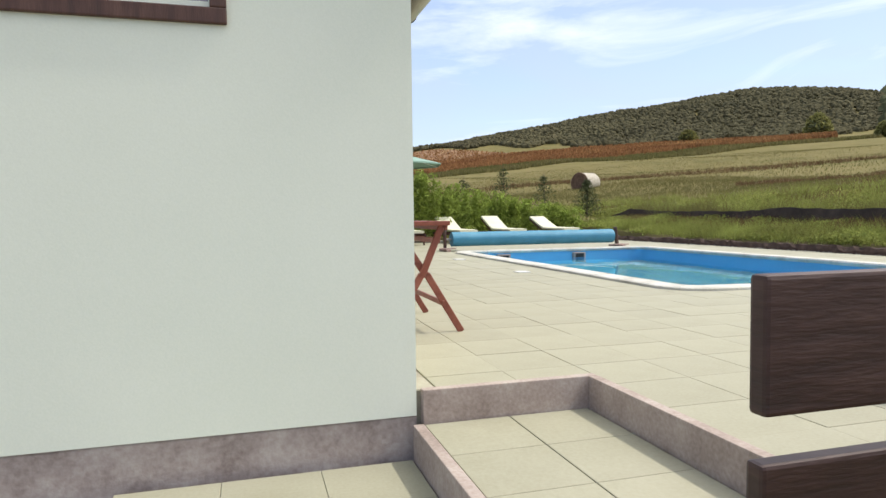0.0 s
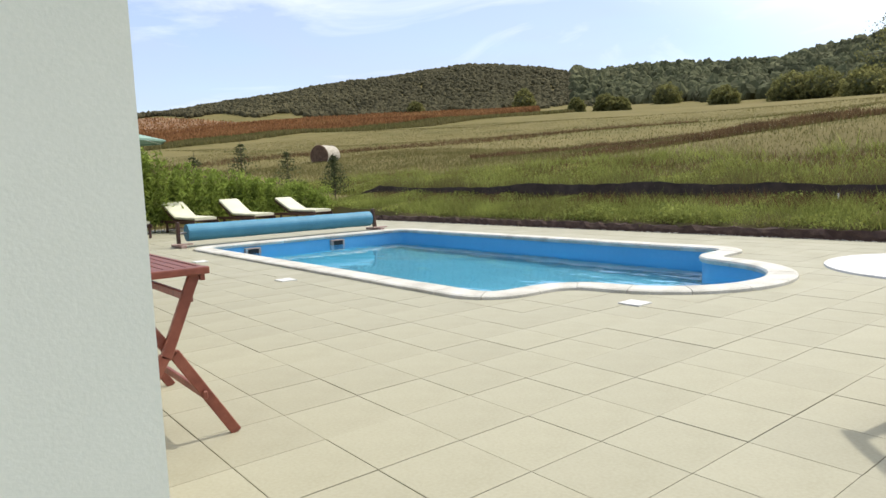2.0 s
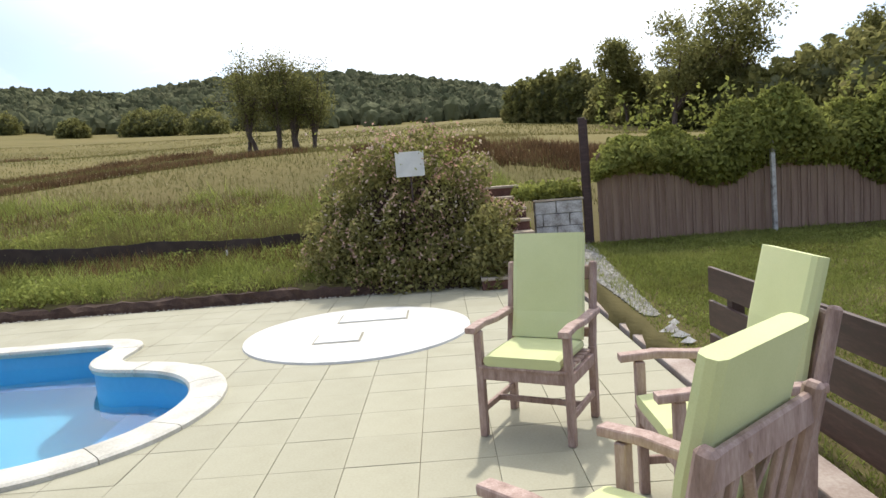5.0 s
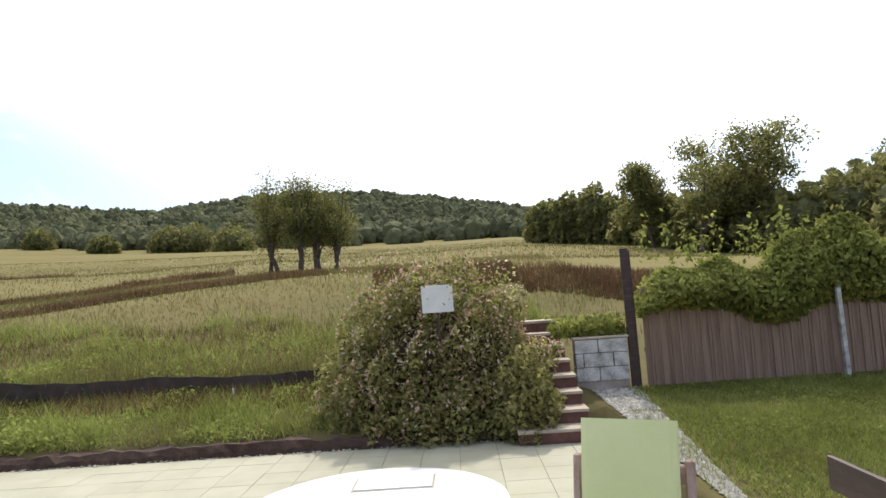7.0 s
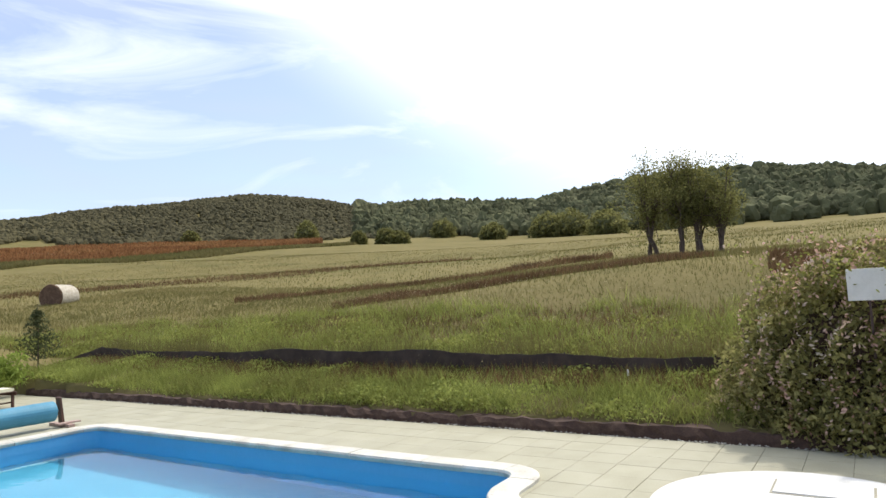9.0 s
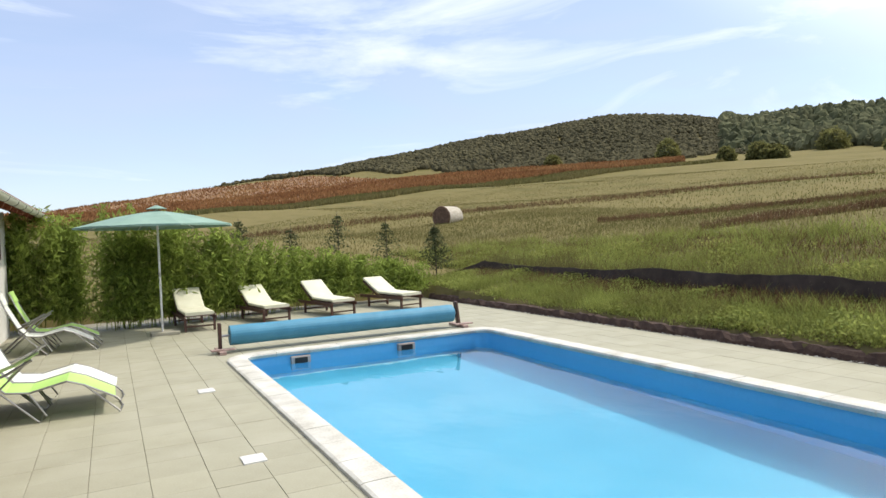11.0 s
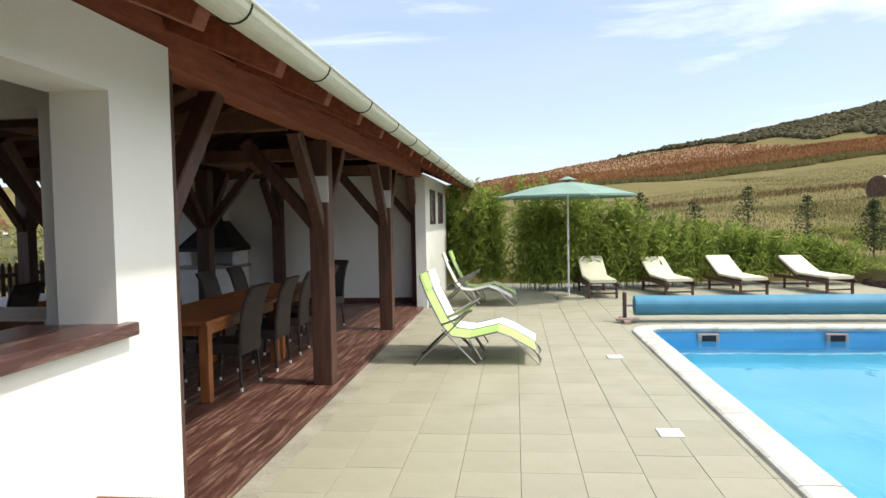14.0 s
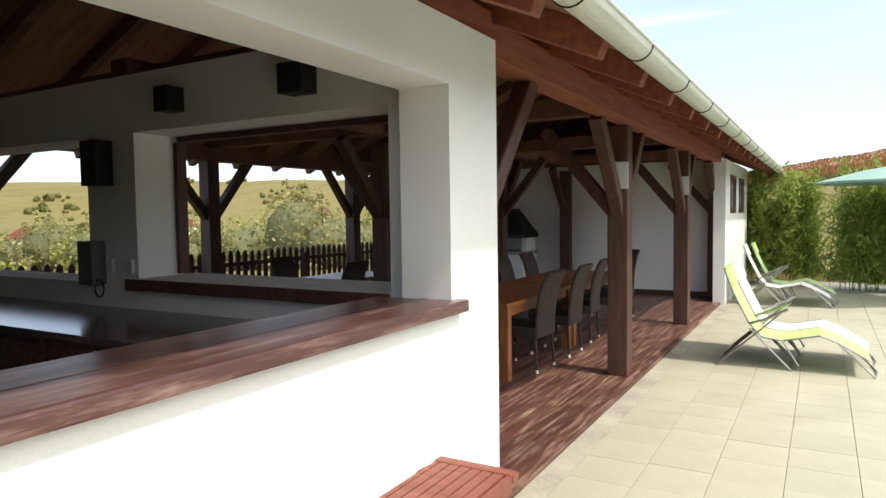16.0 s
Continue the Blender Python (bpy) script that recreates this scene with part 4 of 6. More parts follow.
def folding_lounger(m, fabric, label):
    """Tube lounger along +x: head at 0, foot at 1.45."""
    th = thing("folding_lounger", label, "lounger", m, "folding loungers")
    w = 0.28
    line = [(0.06, 0, 1.02), (0.14, 0, 0.80), (0.3, 0, 0.47), (0.42, 0, 0.335), (0.62, 0, 0.31), (0.95, 0, 0.385), (1.1, 0, 0.33), (1.38, 0, 0.17)]
    part("fabric", slab_along(bmesh.new(), line, 2 * w - 0.03, 0.012, across=(0, 1, 0)), fabric, th)
    part("headrest", slab_along(bmesh.new(), [(0.055, 0, 1.045), (0.075, 0, 0.98), (0.125, 0, 0.86)], 2 * w - 0.1, 0.05, across=(0, 1, 0)), fabric, th)
    for s in (-1, 1):
        y = s * w
        part("side_tube", tube(bmesh.new(), [(p[0], y, p[2]) for p in line], 0.011, 6), M_METAL, th)
        part("head_leg", tube(bmesh.new(), [(0.62, y * 1.06, 0.62), (0.4, y * 1.06, 0.40), (-0.02, y * 1.06, 0.0)], 0.011, 6), M_METAL, th)
        part("seat_leg", tube(bmesh.new(), [(0.30, y, 0.42), (0.42, y * 0.95, 0.29), (0.70, y * 0.95, 0.0), (0.76, y * 0.95, 0.06), (0.62, y * 0.95, 0.29)], 0.010, 6), M_METAL, th)
        part("armrest", tube(bmesh.new(), [(0.3, y * 1.12, 0.47), (0.44, y * 1.12, 0.52), (0.66, y * 1.12, 0.64)], 0.016, 6), M_METAL, th)
    for x0, z0 in ((-0.02, 0.011), (0.70, 0.011)):
        part("floor_bar", tube(bmesh.new(), [(x0, -w, z0), (x0, w, z0)], 0.011, 6), M_METAL, th)
    part("foot_bar", tube(bmesh.new(), [(1.1, -w, 0.33), (1.42, -w, 0.012), (1.45, 0, 0.012), (1.42, w, 0.012), (1.1, w, 0.33)], 0.010, 6), M_METAL, th)


folding_lounger(pose(0.42, 7.92, 0), M_LIME, "lime green mesh folding lounger on the paving beside the porch")
folding_lounger(pose(0.44, 8.52, 0, 0, 0, -2), M_WHITEMESH, "white mesh folding lounger beside a lime green one")
folding_lounger(pose(0.12, 12.95, 0, 0, 0, 2), M_WHITEMESH, "white mesh folding lounger near the store wall")
folding_lounger(pose(0.2, 13.6, 0, 0, 0, 1), M_LIME, "lime green mesh folding lounger near the bamboo hedge")


def wooden_lounger(m, label, lift):
    """Deck lounger: foot end at y = 0, head towards +y."""
    th = thing("sun_lounger", label, "sun lounger", m, "sun loungers")
    for s in (-1, 1):
        x = 0.3 * s
        part("side_board", beam(bmesh.new(), (x, 0, 0.27), (x, 1.85, 0.27), 0.03, 0.07), M_POST, th)
        for y in (0.08, 1.5):
            part("leg", beam(bmesh.new(), (x * 0.93, y, 0), (x * 0.93, y, 0.27), 0.045, 0.05), M_POST, th)
    for k in range(4):
        part("cross_rail", beam(bmesh.new(), (-0.28, 0.1 + 0.46 * k, 0.1 if k in (0, 3) else 0.28), (0.28, 0.1 + 0.46 * k, 0.1 if k in (0, 3) else 0.28), 0.03, 0.03), M_POST, th)
    for k in range(9):
        part("slat", box(bmesh.new(), -0.29, 0.29, 0.02 + 0.125 * k, 0.1 + 0.125 * k, 0.305, 0.322, bevel=0.003), M_POST, th)
    bx, bz = 1.12, 0.33
    dy, dz = 0.7 * math.cos(radians(lift)), 0.7 * math.sin(radians(lift))
    bm = bmesh.new()
    for s in (-1, 1):
        beam(bm, (0.27 * s, bx, bz - 0.02), (0.27 * s, bx + dy, bz + dz - 0.02), 0.03, 0.04)
    beam(bm, (-0.28, bx + dy, bz + dz - 0.02), (0.28, bx + dy, bz + dz - 0.02), 0.04, 0.04)
    part("backrest_frame", bm, M_POST, th)
    part("prop", beam(bmesh.new(), (0, bx + dy * 0.7, bz + dz * 0.7 - 0.04), (0, 1.75, 0.27), 0.02, 0.03), M_POST, th)
    pts = [(0, 0.03, 0.355), (0, 0.3, 0.365), (0, 0.33, 0.358), (0, 0.9, 0.37), (0, bx - 0.05, 0.375), (0, bx + dy * 0.35, bz + dz * 0.35 + 0.05), (0, bx + dy * 0.7, bz + dz * 0.7 + 0.05), (0, bx + dy, bz + dz + 0.05)]
    part("mattress", slab_along(bmesh.new(), pts, 0.56, 0.065), M_CREAM, th, "cream mattress")


for (x, y, r, lift), extra in zip(((3.38, 13.9, 3, 33), (4.95, 14.05, 8, 29), (6.46, 14.15, 9, 30), (8.2, 14.3, 12, 27)), ("beside the parasol", "behind the pool cover reel", "behind the pool cover reel", "at the corner of the terrace")):
    wooden_lounger(pose(x, y, 0, 0, 0, r), "wooden sun lounger with cream mattress " + extra, lift)


def parasol():
    th = thing("parasol", "open pale green parasol on a white pole in a concrete foot", "parasol", pose(2.68, 14.0, 0))
    part("foot", B(-0.22, 0.3, -0.25, 0.25, 0, 0.06, bevel=0.01), M_STRIP, th)
    part("pole", tube(bmesh.new(), [(0, 0, 0.06), (0, 0, 2.46)], 0.02, 10), M_WHITEPOLE, th)
    part("crank", tube(bmesh.new(), [(0, -0.02, 1.15), (0, -0.07, 1.15), (0.0, -0.07, 1.22)], 0.012, 6), M_METAL, th)
    bm = bmesh.new()
    n, R = 8, 1.48
    top = bm.verts.new((0, 0, 2.44))
    mids, rims, lips = [], [], []
    for k in range(n * 2):
        a = math.pi * k / n + 0.2
        rr = R if k % 2 == 0 else R * 0.925
        mids.append(bm.verts.new((0.5 * rr * math.cos(a), 0.5 * rr * math.sin(a), 2.31 - (0 if k % 2 == 0 else 0.012))))
        rims.append(bm.verts.new((rr * math.cos(a), rr * math.sin(a), 2.12 - (0 if k % 2 == 0 else -0.012))))
        lips.append(bm.verts.new((rr * 1.0 * math.cos(a), rr * 1.0 * math.sin(a), 2.09)))
    for k in range(2 * n):
        j = (k + 1) % (2 * n)
        bm.faces.new((top, mids[k], mids[j]))
        bm.faces.new((mids[k], rims[k], rims[j], mids[j]))
        bm.faces.new((rims[k], lips[k], lips[j], rims[j]))
    part("canopy", bm, M_UMB, th)
    bm = bmesh.new()
    bmesh.ops.create_cone(bm, cap_ends=True, segments=16, radius1=0.2, radius2=0.03, depth=0.07, matrix=Matrix.Translation((0, 0, 2.495)))
    part("vent", bm, M_UMB, th)
    for k in range(n):
        a = 2 * math.pi * k / n + 0.2
        part("rib", tube(bmesh.new(), [(0, 0, 2.42), (0.5 * R * math.cos(a), 0.5 * R * math.sin(a), 2.29), (0.99 * R * math.cos(a), 0.99 * R * math.sin(a), 2.1)], 0.008, 5), M_WHITEPOLE, th)


parasol()


def cover_reel():
    th = thing("pool_cover_reel", "light blue pool cover rolled on a reel between brown stands", "pool cover", pose(0, 10.86, 0))
    bm = bmesh.new()
    rings = []
    for i in range(41):
        x = 3.46 + 3.98 * i / 40
        r = 0.158 + 0.002 * math.sin(i * 0.7) + 0.0015 * math.sin(i * 3.1)
        rings.append([bm.verts.new((x, (r + 0.004 * math.sin(5 * a)) * math.cos(a), 0.26 + r * math.sin(a))) for a in [2 * math.pi * k / 24 for k in range(24)]])
    for u, v in zip(rings, rings[1:]):
        for k in range(24):
            bm.faces.new((u[k], u[(k + 1) % 24], v[(k + 1) % 24], v[k]))
    bm.faces.new(rings[0])
    bm.faces.new(rings[-1])
    bmesh.ops.recalc_face_normals(bm, faces=bm.faces)
    part("cover_roll", bm, M_COVER, th, smooth=False)
    part("axle", tube(bmesh.new(), [(3.3, 0, 0.26), (7.6, 0, 0.26)], 0.02, 8), M_METAL, th)
    for x, t in ((3.31, 0.0), (7.58, -0.05)):
        bm = beam(bmesh.new(), (x, 0, 0.03), (x + t, 0.0, 0.47), 0.05, 0.11, bevel=0.008, up=(0, 1, 0))
        part("upright", bm, M_POST, th, "dark brown plank upright")
        part("foot_beam", box(bmesh.new(), x - 0.05, x + 0.05, -0.3, 0.3, 0, 0.05, bevel=0.006), M_TEAK, th)
        part("foot_board", box(bmesh.new(), x - 0.16, x + 0.2, -0.2, -0.08, 0.05, 0.075, bevel=0.004), M_TEAK, th)


cover_reel()


def lid():
    th = thing("round_lid", "large round white-painted concrete lid set in the paving", "manhole cover", pose(7.52, 0.3, 0))
    bm = bmesh.new()
    bmesh.ops.create_cone(bm, cap_ends=True, segments=72, radius1=1.12, radius2=1.105, depth=0.05, matrix=Matrix.Translation((0, 0, -0.006)))
    part("lid_disc", bm, M_LID, th)
    for (x0, x1, y0, y1) in ((-0.45, -0.12, -0.05, 0.36), (0.38, 0.78, -0.45, 0.25)):
        fr = part("hatch", B(x0, x1, y0, y1, 0.019, 0.032, bevel=0.004), M_LID, th, "small square hatch plate")
        part("hatch_rim", B(x0 - 0.02, x1 + 0.02, y0 - 0.02, y1 + 0.02, 0.0185, 0.023, bevel=0.002), M_STRIP, th)


lid()
for x, y in ((2.75, 5.26), (2.75, 8.09), (4.05, 1.56)):
    tagged(part("drain_tile", B(x - 0.09, x + 0.09, y - 0.1, y + 0.1, -0.01, 0.012, bevel=0.003), M_LID), "small white drain cover tile in the paving", "drain cover", "drain tiles")


# ---- porch furniture ----
def dining_table(m):
    th = thing("dining_table", "orange-brown wooden dining table on the porch floor", "table", m, "dining tables")
    part("tabletop", B(-0.45, 0.45, -0.95, 0.95, 0.72, 0.76, bevel=0.006), M_TABLE, th)
    for sx in (-1, 1):
        part("apron", B(sx * 0.4 - 0.012, sx * 0.4 + 0.012, -0.85, 0.85, 0.62, 0.72, bevel=0.003), M_TABLE, th)
        for sy in (-1, 1):
            part("leg", B(sx * 0.4 - 0.045, sx * 0.4 + 0.045, sy * 0.88 - 0.045, sy * 0.88 + 0.045, 0, 0.72, bevel=0.006), M_TABLE, th)
    for sy in (-1, 1):
        part("apron", B(-0.36, 0.36, sy * 0.88 - 0.012, sy * 0.88 + 0.012, 0.62, 0.72, bevel=0.003), M_TABLE, th)
    return th


t1 = dining_table(pose(-1.68, 6.76, 0.03))
copy_thing(t1, pose(-1.68, 8.71, 0.03))
copy_thing(t1, pose(-4.6, 7.4, 0.03))


def wicker_chair(m):
    """Faces +y."""
    th = thing("dining_chair", "dark woven wicker dining chair with steel feet at a wooden table", "chair", m, "dining chairs")
    for sx in (-1, 1):
        for sy in (-1, 1):
            bm = tube(bmesh.new(), [(sx * 0.2, sy * 0.2, 0.4), (sx * 0.215, sy * 0.225, 0.035)], 0.017, 6)
            lg = part("leg", bm, M_WICKER, th)
            part("foot", tube(bmesh.new(), [(sx * 0.215, sy * 0.225, 0.04), (sx * 0.217, sy * 0.228, 0.0)], 0.016, 6), M_WHITEPOLE, lg, "bright steel foot")
    part("seat", B(-0.235, 0.235, -0.23, 0.24, 0.36, 0.47, bevel=0.02), M_WICKER, th)
    bm = slab_along(bmesh.new(), [(0, -0.22, 0.36), (0, -0.225, 0.55), (0, -0.25, 0.75), (0, -0.30, 0.92), (0, -0.36, 1.03)], 0.46, 0.045)
    part("backrest", bm, M_WICKER, th)
    return th


w1 = wicker_chair(facing(-1.33, 6.5, -1, 0.05, 0.03))
for x, y, fx, fy in ((-1.3, 7.35, -1, 0), (-1.35, 8.25, -1, -0.06), (-1.32, 9.15, -1, 0.04), (-1.45, 10.25, -0.5, -0.9), (-2.1, 6.4, 1, 0), (-2.12, 7.3, 1, 0.05), (-2.1, 8.3, 1, 0), (-2.1, 9.2, 1, 0), (-1.7, 5.6, 0.05, 1), (-4.1, 6.8, -1, 0), (-4.1, 7.9, -1, 0), (-5.1, 7.2, 1, 0)):
    copy_thing(w1, facing(x, y, fx, fy, 0.03))


def fireplace():
    th = thing("barbecue_hearth", "white masonry hearth with black hood at the end wall", "fireplace", pose(-4.4, 13.2, 0.03))
    part("hearth_block", B(-0.62, 0.52, -0.75, 0, 0, 0.78, bevel=0.02), M_RENDER, th)
    part("hearth_top", B(-0.66, 0.56, -0.8, -0.003, 0.78, 0.84, bevel=0.01), M_PLINTH, th)
    for x0 in (-0.6, 0.38):
        part("hood_pier", B(x0, x0 + 0.12, -0.5, -0.002, 0.84, 1.12, bevel=0.01), M_RENDER, th)
    bm = bmesh.new()
    lo = [bm.verts.new(c) for c in ((-0.66, -0.75, 1.12), (0.56, -0.75, 1.12), (0.56, 0, 1.12), (-0.66, 0, 1.12))]
    lm = [bm.verts.new(c) for c in ((-0.66, -0.75, 1.19), (0.56, -0.75, 1.19), (0.56, 0, 1.19), (-0.66, 0, 1.19))]
    hi = [bm.verts.new(c) for c in ((-0.2, -0.35, 1.72), (0.12, -0.35, 1.72), (0.12, 0, 1.72), (-0.2, 0, 1.72))]
    for a, b in ((lo, lm), (lm, hi)):
        for k in range(4):
            bm.faces.new((a[k], a[(k + 1) % 4], b[(k + 1) % 4], b[k]))
    bm.faces.new(hi)
    bm.faces.new(lo[::-1])
    part("hood", bm, M_BLACK, th, "black sheet metal hood")
    part("flue", tube(bmesh.new(), [(-0.04, -0.2, 1.7), (-0.04, -0.2, 3.0)], 0.1, 12), M_BLACK, th)


fireplace()

# ---- bar ----
th = thing("bar_counter", "worn dark red-brown counter board on the bar opening", "counter", pose(0, 0, 0))
part("counter_board", B(-0.52, -0.28, 0.252, 2.698, 1.205, 1.262, bevel=0.008), M_COUNTER, th)
part("counter_board", B(-0.277, -0.045, 0.24, 2.775, 1.205, 1.264, bevel=0.01), M_COUNTER, th)
th = thing("serving_shelf", "dark framed shelf with pale top in the inner bar opening", "shelf")
part("shelf_board", B(-2.547, -0.533, 2.80, 3.3, 1.222, 1.262, bevel=0.006), M_LID, th)
part("shelf_edge", B(-2.6, -0.51, 2.768, 2.799, 1.19, 1.262, bevel=0.004), M_POST, th)
th = thing("opening_frame", "dark brown timber lining of the inner bar opening", "frame")
part("jamb", B(-0.57, -0.532, 3.05, 3.22, 1.27, 2.18, bevel=0.004), M_POST, th)
part("jamb", B(-2.548, -2.51, 3.14, 3.22, 1.27, 2.18, bevel=0.004), M_POST, th)
part("head", B(-2.509, -0.571, 3.14, 3.22, 2.18, 2.218, bevel=0.004), M_POST, th)
part("floor_bar_room", B(-6.1, -0.37, 0.03, 2.84, -0.05, 0.0), M_STRIP, kind="structure")


def worktop():
    th = thing("work_counter", "kitchen counter with worn shiny top and dark cupboards", "counter")
    part("worktop", B(-4.3, -1.1, 2.05, 2.83, 1.02, 1.06, bevel=0.005), M_STEEL, th)
    for k, x in enumerate((-4.25, -3.6, -2.95, -2.3)):
        c = part("cupboard", B(x, x + 0.6, 2.1, 2.82, 0.08, 1.019, bevel=0.004), M_COUNTER, th)
        part("cupboard_door", B(x + 0.02, x + 0.58, 2.08, 2.099, 0.12, 0.98, bevel=0.004), M_COUNTER, c)
    part("upright", B(-1.13, -1.05, 2.08, 2.16, 0, 1.019, bevel=0.004), M_LID, th)
    th = thing("side_counter", "low grey counter beside the far bar opening", "counter")
    part("worktop", B(-3.08, -2.5, 0.3, 1.85, 0.92, 0.96, bevel=0.004), M_STRIP, th)
    part("cupboard", B(-3.06, -2.52, 0.32, 1.83, 0, 0.919, bevel=0.004), M_COUNTER, th)


worktop()
for x, y, z, w, h, lab in ((-1.06, 2.78, 2.39, 0.17, 0.16, "small black speaker box on the wall above the opening"), (-2.09, 2.78, 2.38, 0.13, 0.15, "small black speaker box on the wall above the opening"), (-2.84, 2.78, 2.03, 0.17, 0.3, "dark wall box hung on the white pillar")):
    th = thing("speaker", lab, "speaker", pose(x, y, z), group="wall boxes")
    part("case", B(-w / 2, w / 2, -0.08, 0.045, -h / 2, h / 2, bevel=0.006), M_BLACK, th)
    part("bracket", B(-0.02, 0.02, 0.045, 0.1, -0.03, 0.03), M_METAL, th)
th = thing("phone_box", "grey wall box with a hanging cable on the pillar", "electric box", pose(-2.97, 2.79, 1.36))
part("case", B(-0.08, 0.08, -0.06, 0.05, -0.15, 0.15, bevel=0.01), M_BOXG, th)
part("cable", tube(bmesh.new(), [(0.08 + 0.05 * math.sin(a) + 0.03, -0.03, -0.17 + 0.06 * math.cos(a)) for a in [k * 0.5 for k in range(13)]], 0.006, 5), M_BLACK, th)
for x in (-2.83, -2.62):
    th = thing("socket", "white wall socket under the inner opening", "socket", pose(x, 2.828, 1.34))
    part("plate", B(-0.035, 0.035, -0.015, 0.01, -0.045, 0.045, bevel=0.004), M_SIGN, th)


# ---- plank fence, kerb and gravel on the gate side ----
def plank_fence():
    th = thing("plank_fence", "low dark-stained fence of three horizontal planks along the paving", "fence")
    rr = random.Random(9)
    spans = [(-0.21, 1.74), (1.75, 3.7), (3.71, 5.6)]
    for a, b in spans:
        for z0, z1 in ((0.535, 0.71), (0.30, 0.475), (0.065, 0.24)):
            part("plank", B(a + rr.uniform(0, 0.01), b, -2.435, -2.405, z0 + rr.uniform(-0.004, 0.004), z1, bevel=0.006), M_PLANK, th)
    for x in (0.35, 1.72, 3.68, 5.3):
        part("fence_post", B(x, x + 0.08, -2.52, -2.437, -0.35, 0.66, bevel=0.006), M_PLANK, th)


plank_fence()
part("border_kerb", B(0.83, 9.2, -2.32, -2.14, -0.3, 0.015, bevel=0.01), M_KERB, kind="structure")


def stones(name, n, place, size, mat, seed):
    """Loose stones as low lumps, joined."""
    r = np.random.default_rng(seed)
    base = np.array([(1, 0, 0), (-1, 0, 0), (0, 1, 0), (0, -1, 0), (0, 0, 1), (0, 0, -1)], float)
    tri = np.array([(0, 2, 4), (2, 1, 4), (1, 3, 4), (3, 0, 4), (2, 0, 5), (1, 2, 5), (3, 1, 5), (0, 3, 5)])
    p = place(r, n)
    s = r.uniform(size[0], size[1], (n, 1, 1)) * r.uniform(0.6, 1.3, (n, 6, 1)) * np.array([1, 1, 0.6])
    v = base[None] * s
    a = r.uniform(0, 6.28, n)
    c, d = np.cos(a)[:, None], np.sin(a)[:, None]
    v = np.stack([v[..., 0] * c - v[..., 1] * d, v[..., 0] * d + v[..., 1] * c, v[..., 2]], -1) + p[:, None, :]
    f = (tri[None] + 6 * np.arange(n)[:, None, None]).reshape(-1, 3)
    return mesh_from(name, v.reshape(-1, 3), f, mat, kind="stuff")


def gravel_place(r, n):
    t = r.uniform(0, 1, n)
    x = 6.9 + 4.0 * t
    w = 0.1 + 0.5 * t
    y = -2.42 - 0.05 * t + (r.uniform(-0.5, 0.5, n)) * w
    return np.c_[x, y, np.where(x > 0, land(x, y), 0) + 0.012]


stones("gravel", 5200, gravel_place, (0.012, 0.035), M_STONE, 11)
stones("edge_pebbles", 900, lambda r, n: np.c_[r.uniform(9.56, 9.66, n), r.uniform(-1.2, 14.3, n), np.full(n, 0.006)], (0.008, 0.022), M_STONE, 12)
tagged(stones("border_stone", 12, lambda r, n: np.c_[np.linspace(6.1, 8.2, n), -2.5 + r.uniform(-0.08, 0.08, n), np.full(n, 0.05)], (0.05, 0.11), M_BRICKW, 13), kind="stuff")


def steps():
    th = thing("garden_steps", "eight concrete garden steps with brick risers climbing the bank", "steps")
    th["kind"] = "structure"
    for k in range(8):
        x, z = 9.28 + 0.285 * k, 0.155 * (k + 1)
        part("riser", B(x, x + 0.3, -1.88 + 0.01 * k, -1.05, z - 0.155 - (0.25 if k else 0.1), z - 0.035, bevel=0.004), M_RISER, th)
        part("tread", B(x - 0.02, x + 0.3, -1.89 + 0.01 * k, -1.04, z - 0.034, z, bevel=0.006), M_STEP, th)


steps()


def block_wall():
    th = thing("block_wall", "low wall of whitewashed old blocks beside the steps", "wall")
    rr = random.Random(4)
    for row in range(3):
        y = -2.68 + (0.2 if row % 2 else 0)
        z = 0.42 + 0.185 * row
        if row % 2:
            part("block", B(10.82, 11.02, -2.68, -2.49, z, z + 0.178, bevel=0.01), M_BRICKW, th)
        while y < -2.0:
            e = min(y + 0.39, -1.98)
            part("block", B(10.82 + rr.uniform(-0.008, 0.008), 11.02, y + 0.004, e - 0.004, z, z + 0.178, bevel=0.01), M_BRICKW, th)
            y = e
    part("footing", B(10.84, 11.0, -2.68, -1.98, 0.1, 0.42), M_KERB, th)
    part("cap", B(10.8, 11.04, -2.7, -1.96, 0.974, 1.0, bevel=0.006), M_STEP, th)


block_wall()
th = thing("gate_post", "weathered dark timber post beside the block wall", "post", pose(10.88, -2.76, 0.2))
bm = beam(bmesh.new(), (0, 0, 0), (0, 0.02, 1.95), 0.05, 0.1, bevel=0.006)
part("timber", bm, M_PLANK, th)
part("timber", beam(bmesh.new(), (0.01, -0.057, 0), (0.01, -0.035, 1.92), 0.05, 0.05, bevel=0.006), M_PLANK, th)
th = thing("concrete_post", "pale concrete fence post in front of the reed screen", "post", pose(10.8, -5.5, 0.2))
part("shaft", beam(bmesh.new(), (0, 0, 0), (0, 0.03, 1.45), 0.06, 0.06, bevel=0.006), M_BRICKW, th)
th = thing("marker_stake", "thin white stake in the grass bank", "stake", pose(11.15, 2.7, 0.4))
part("stick", tube(bmesh.new(), [(0, 0, 0), (0, 0.01, 0.2)], 0.013, 6), M_LID, th)


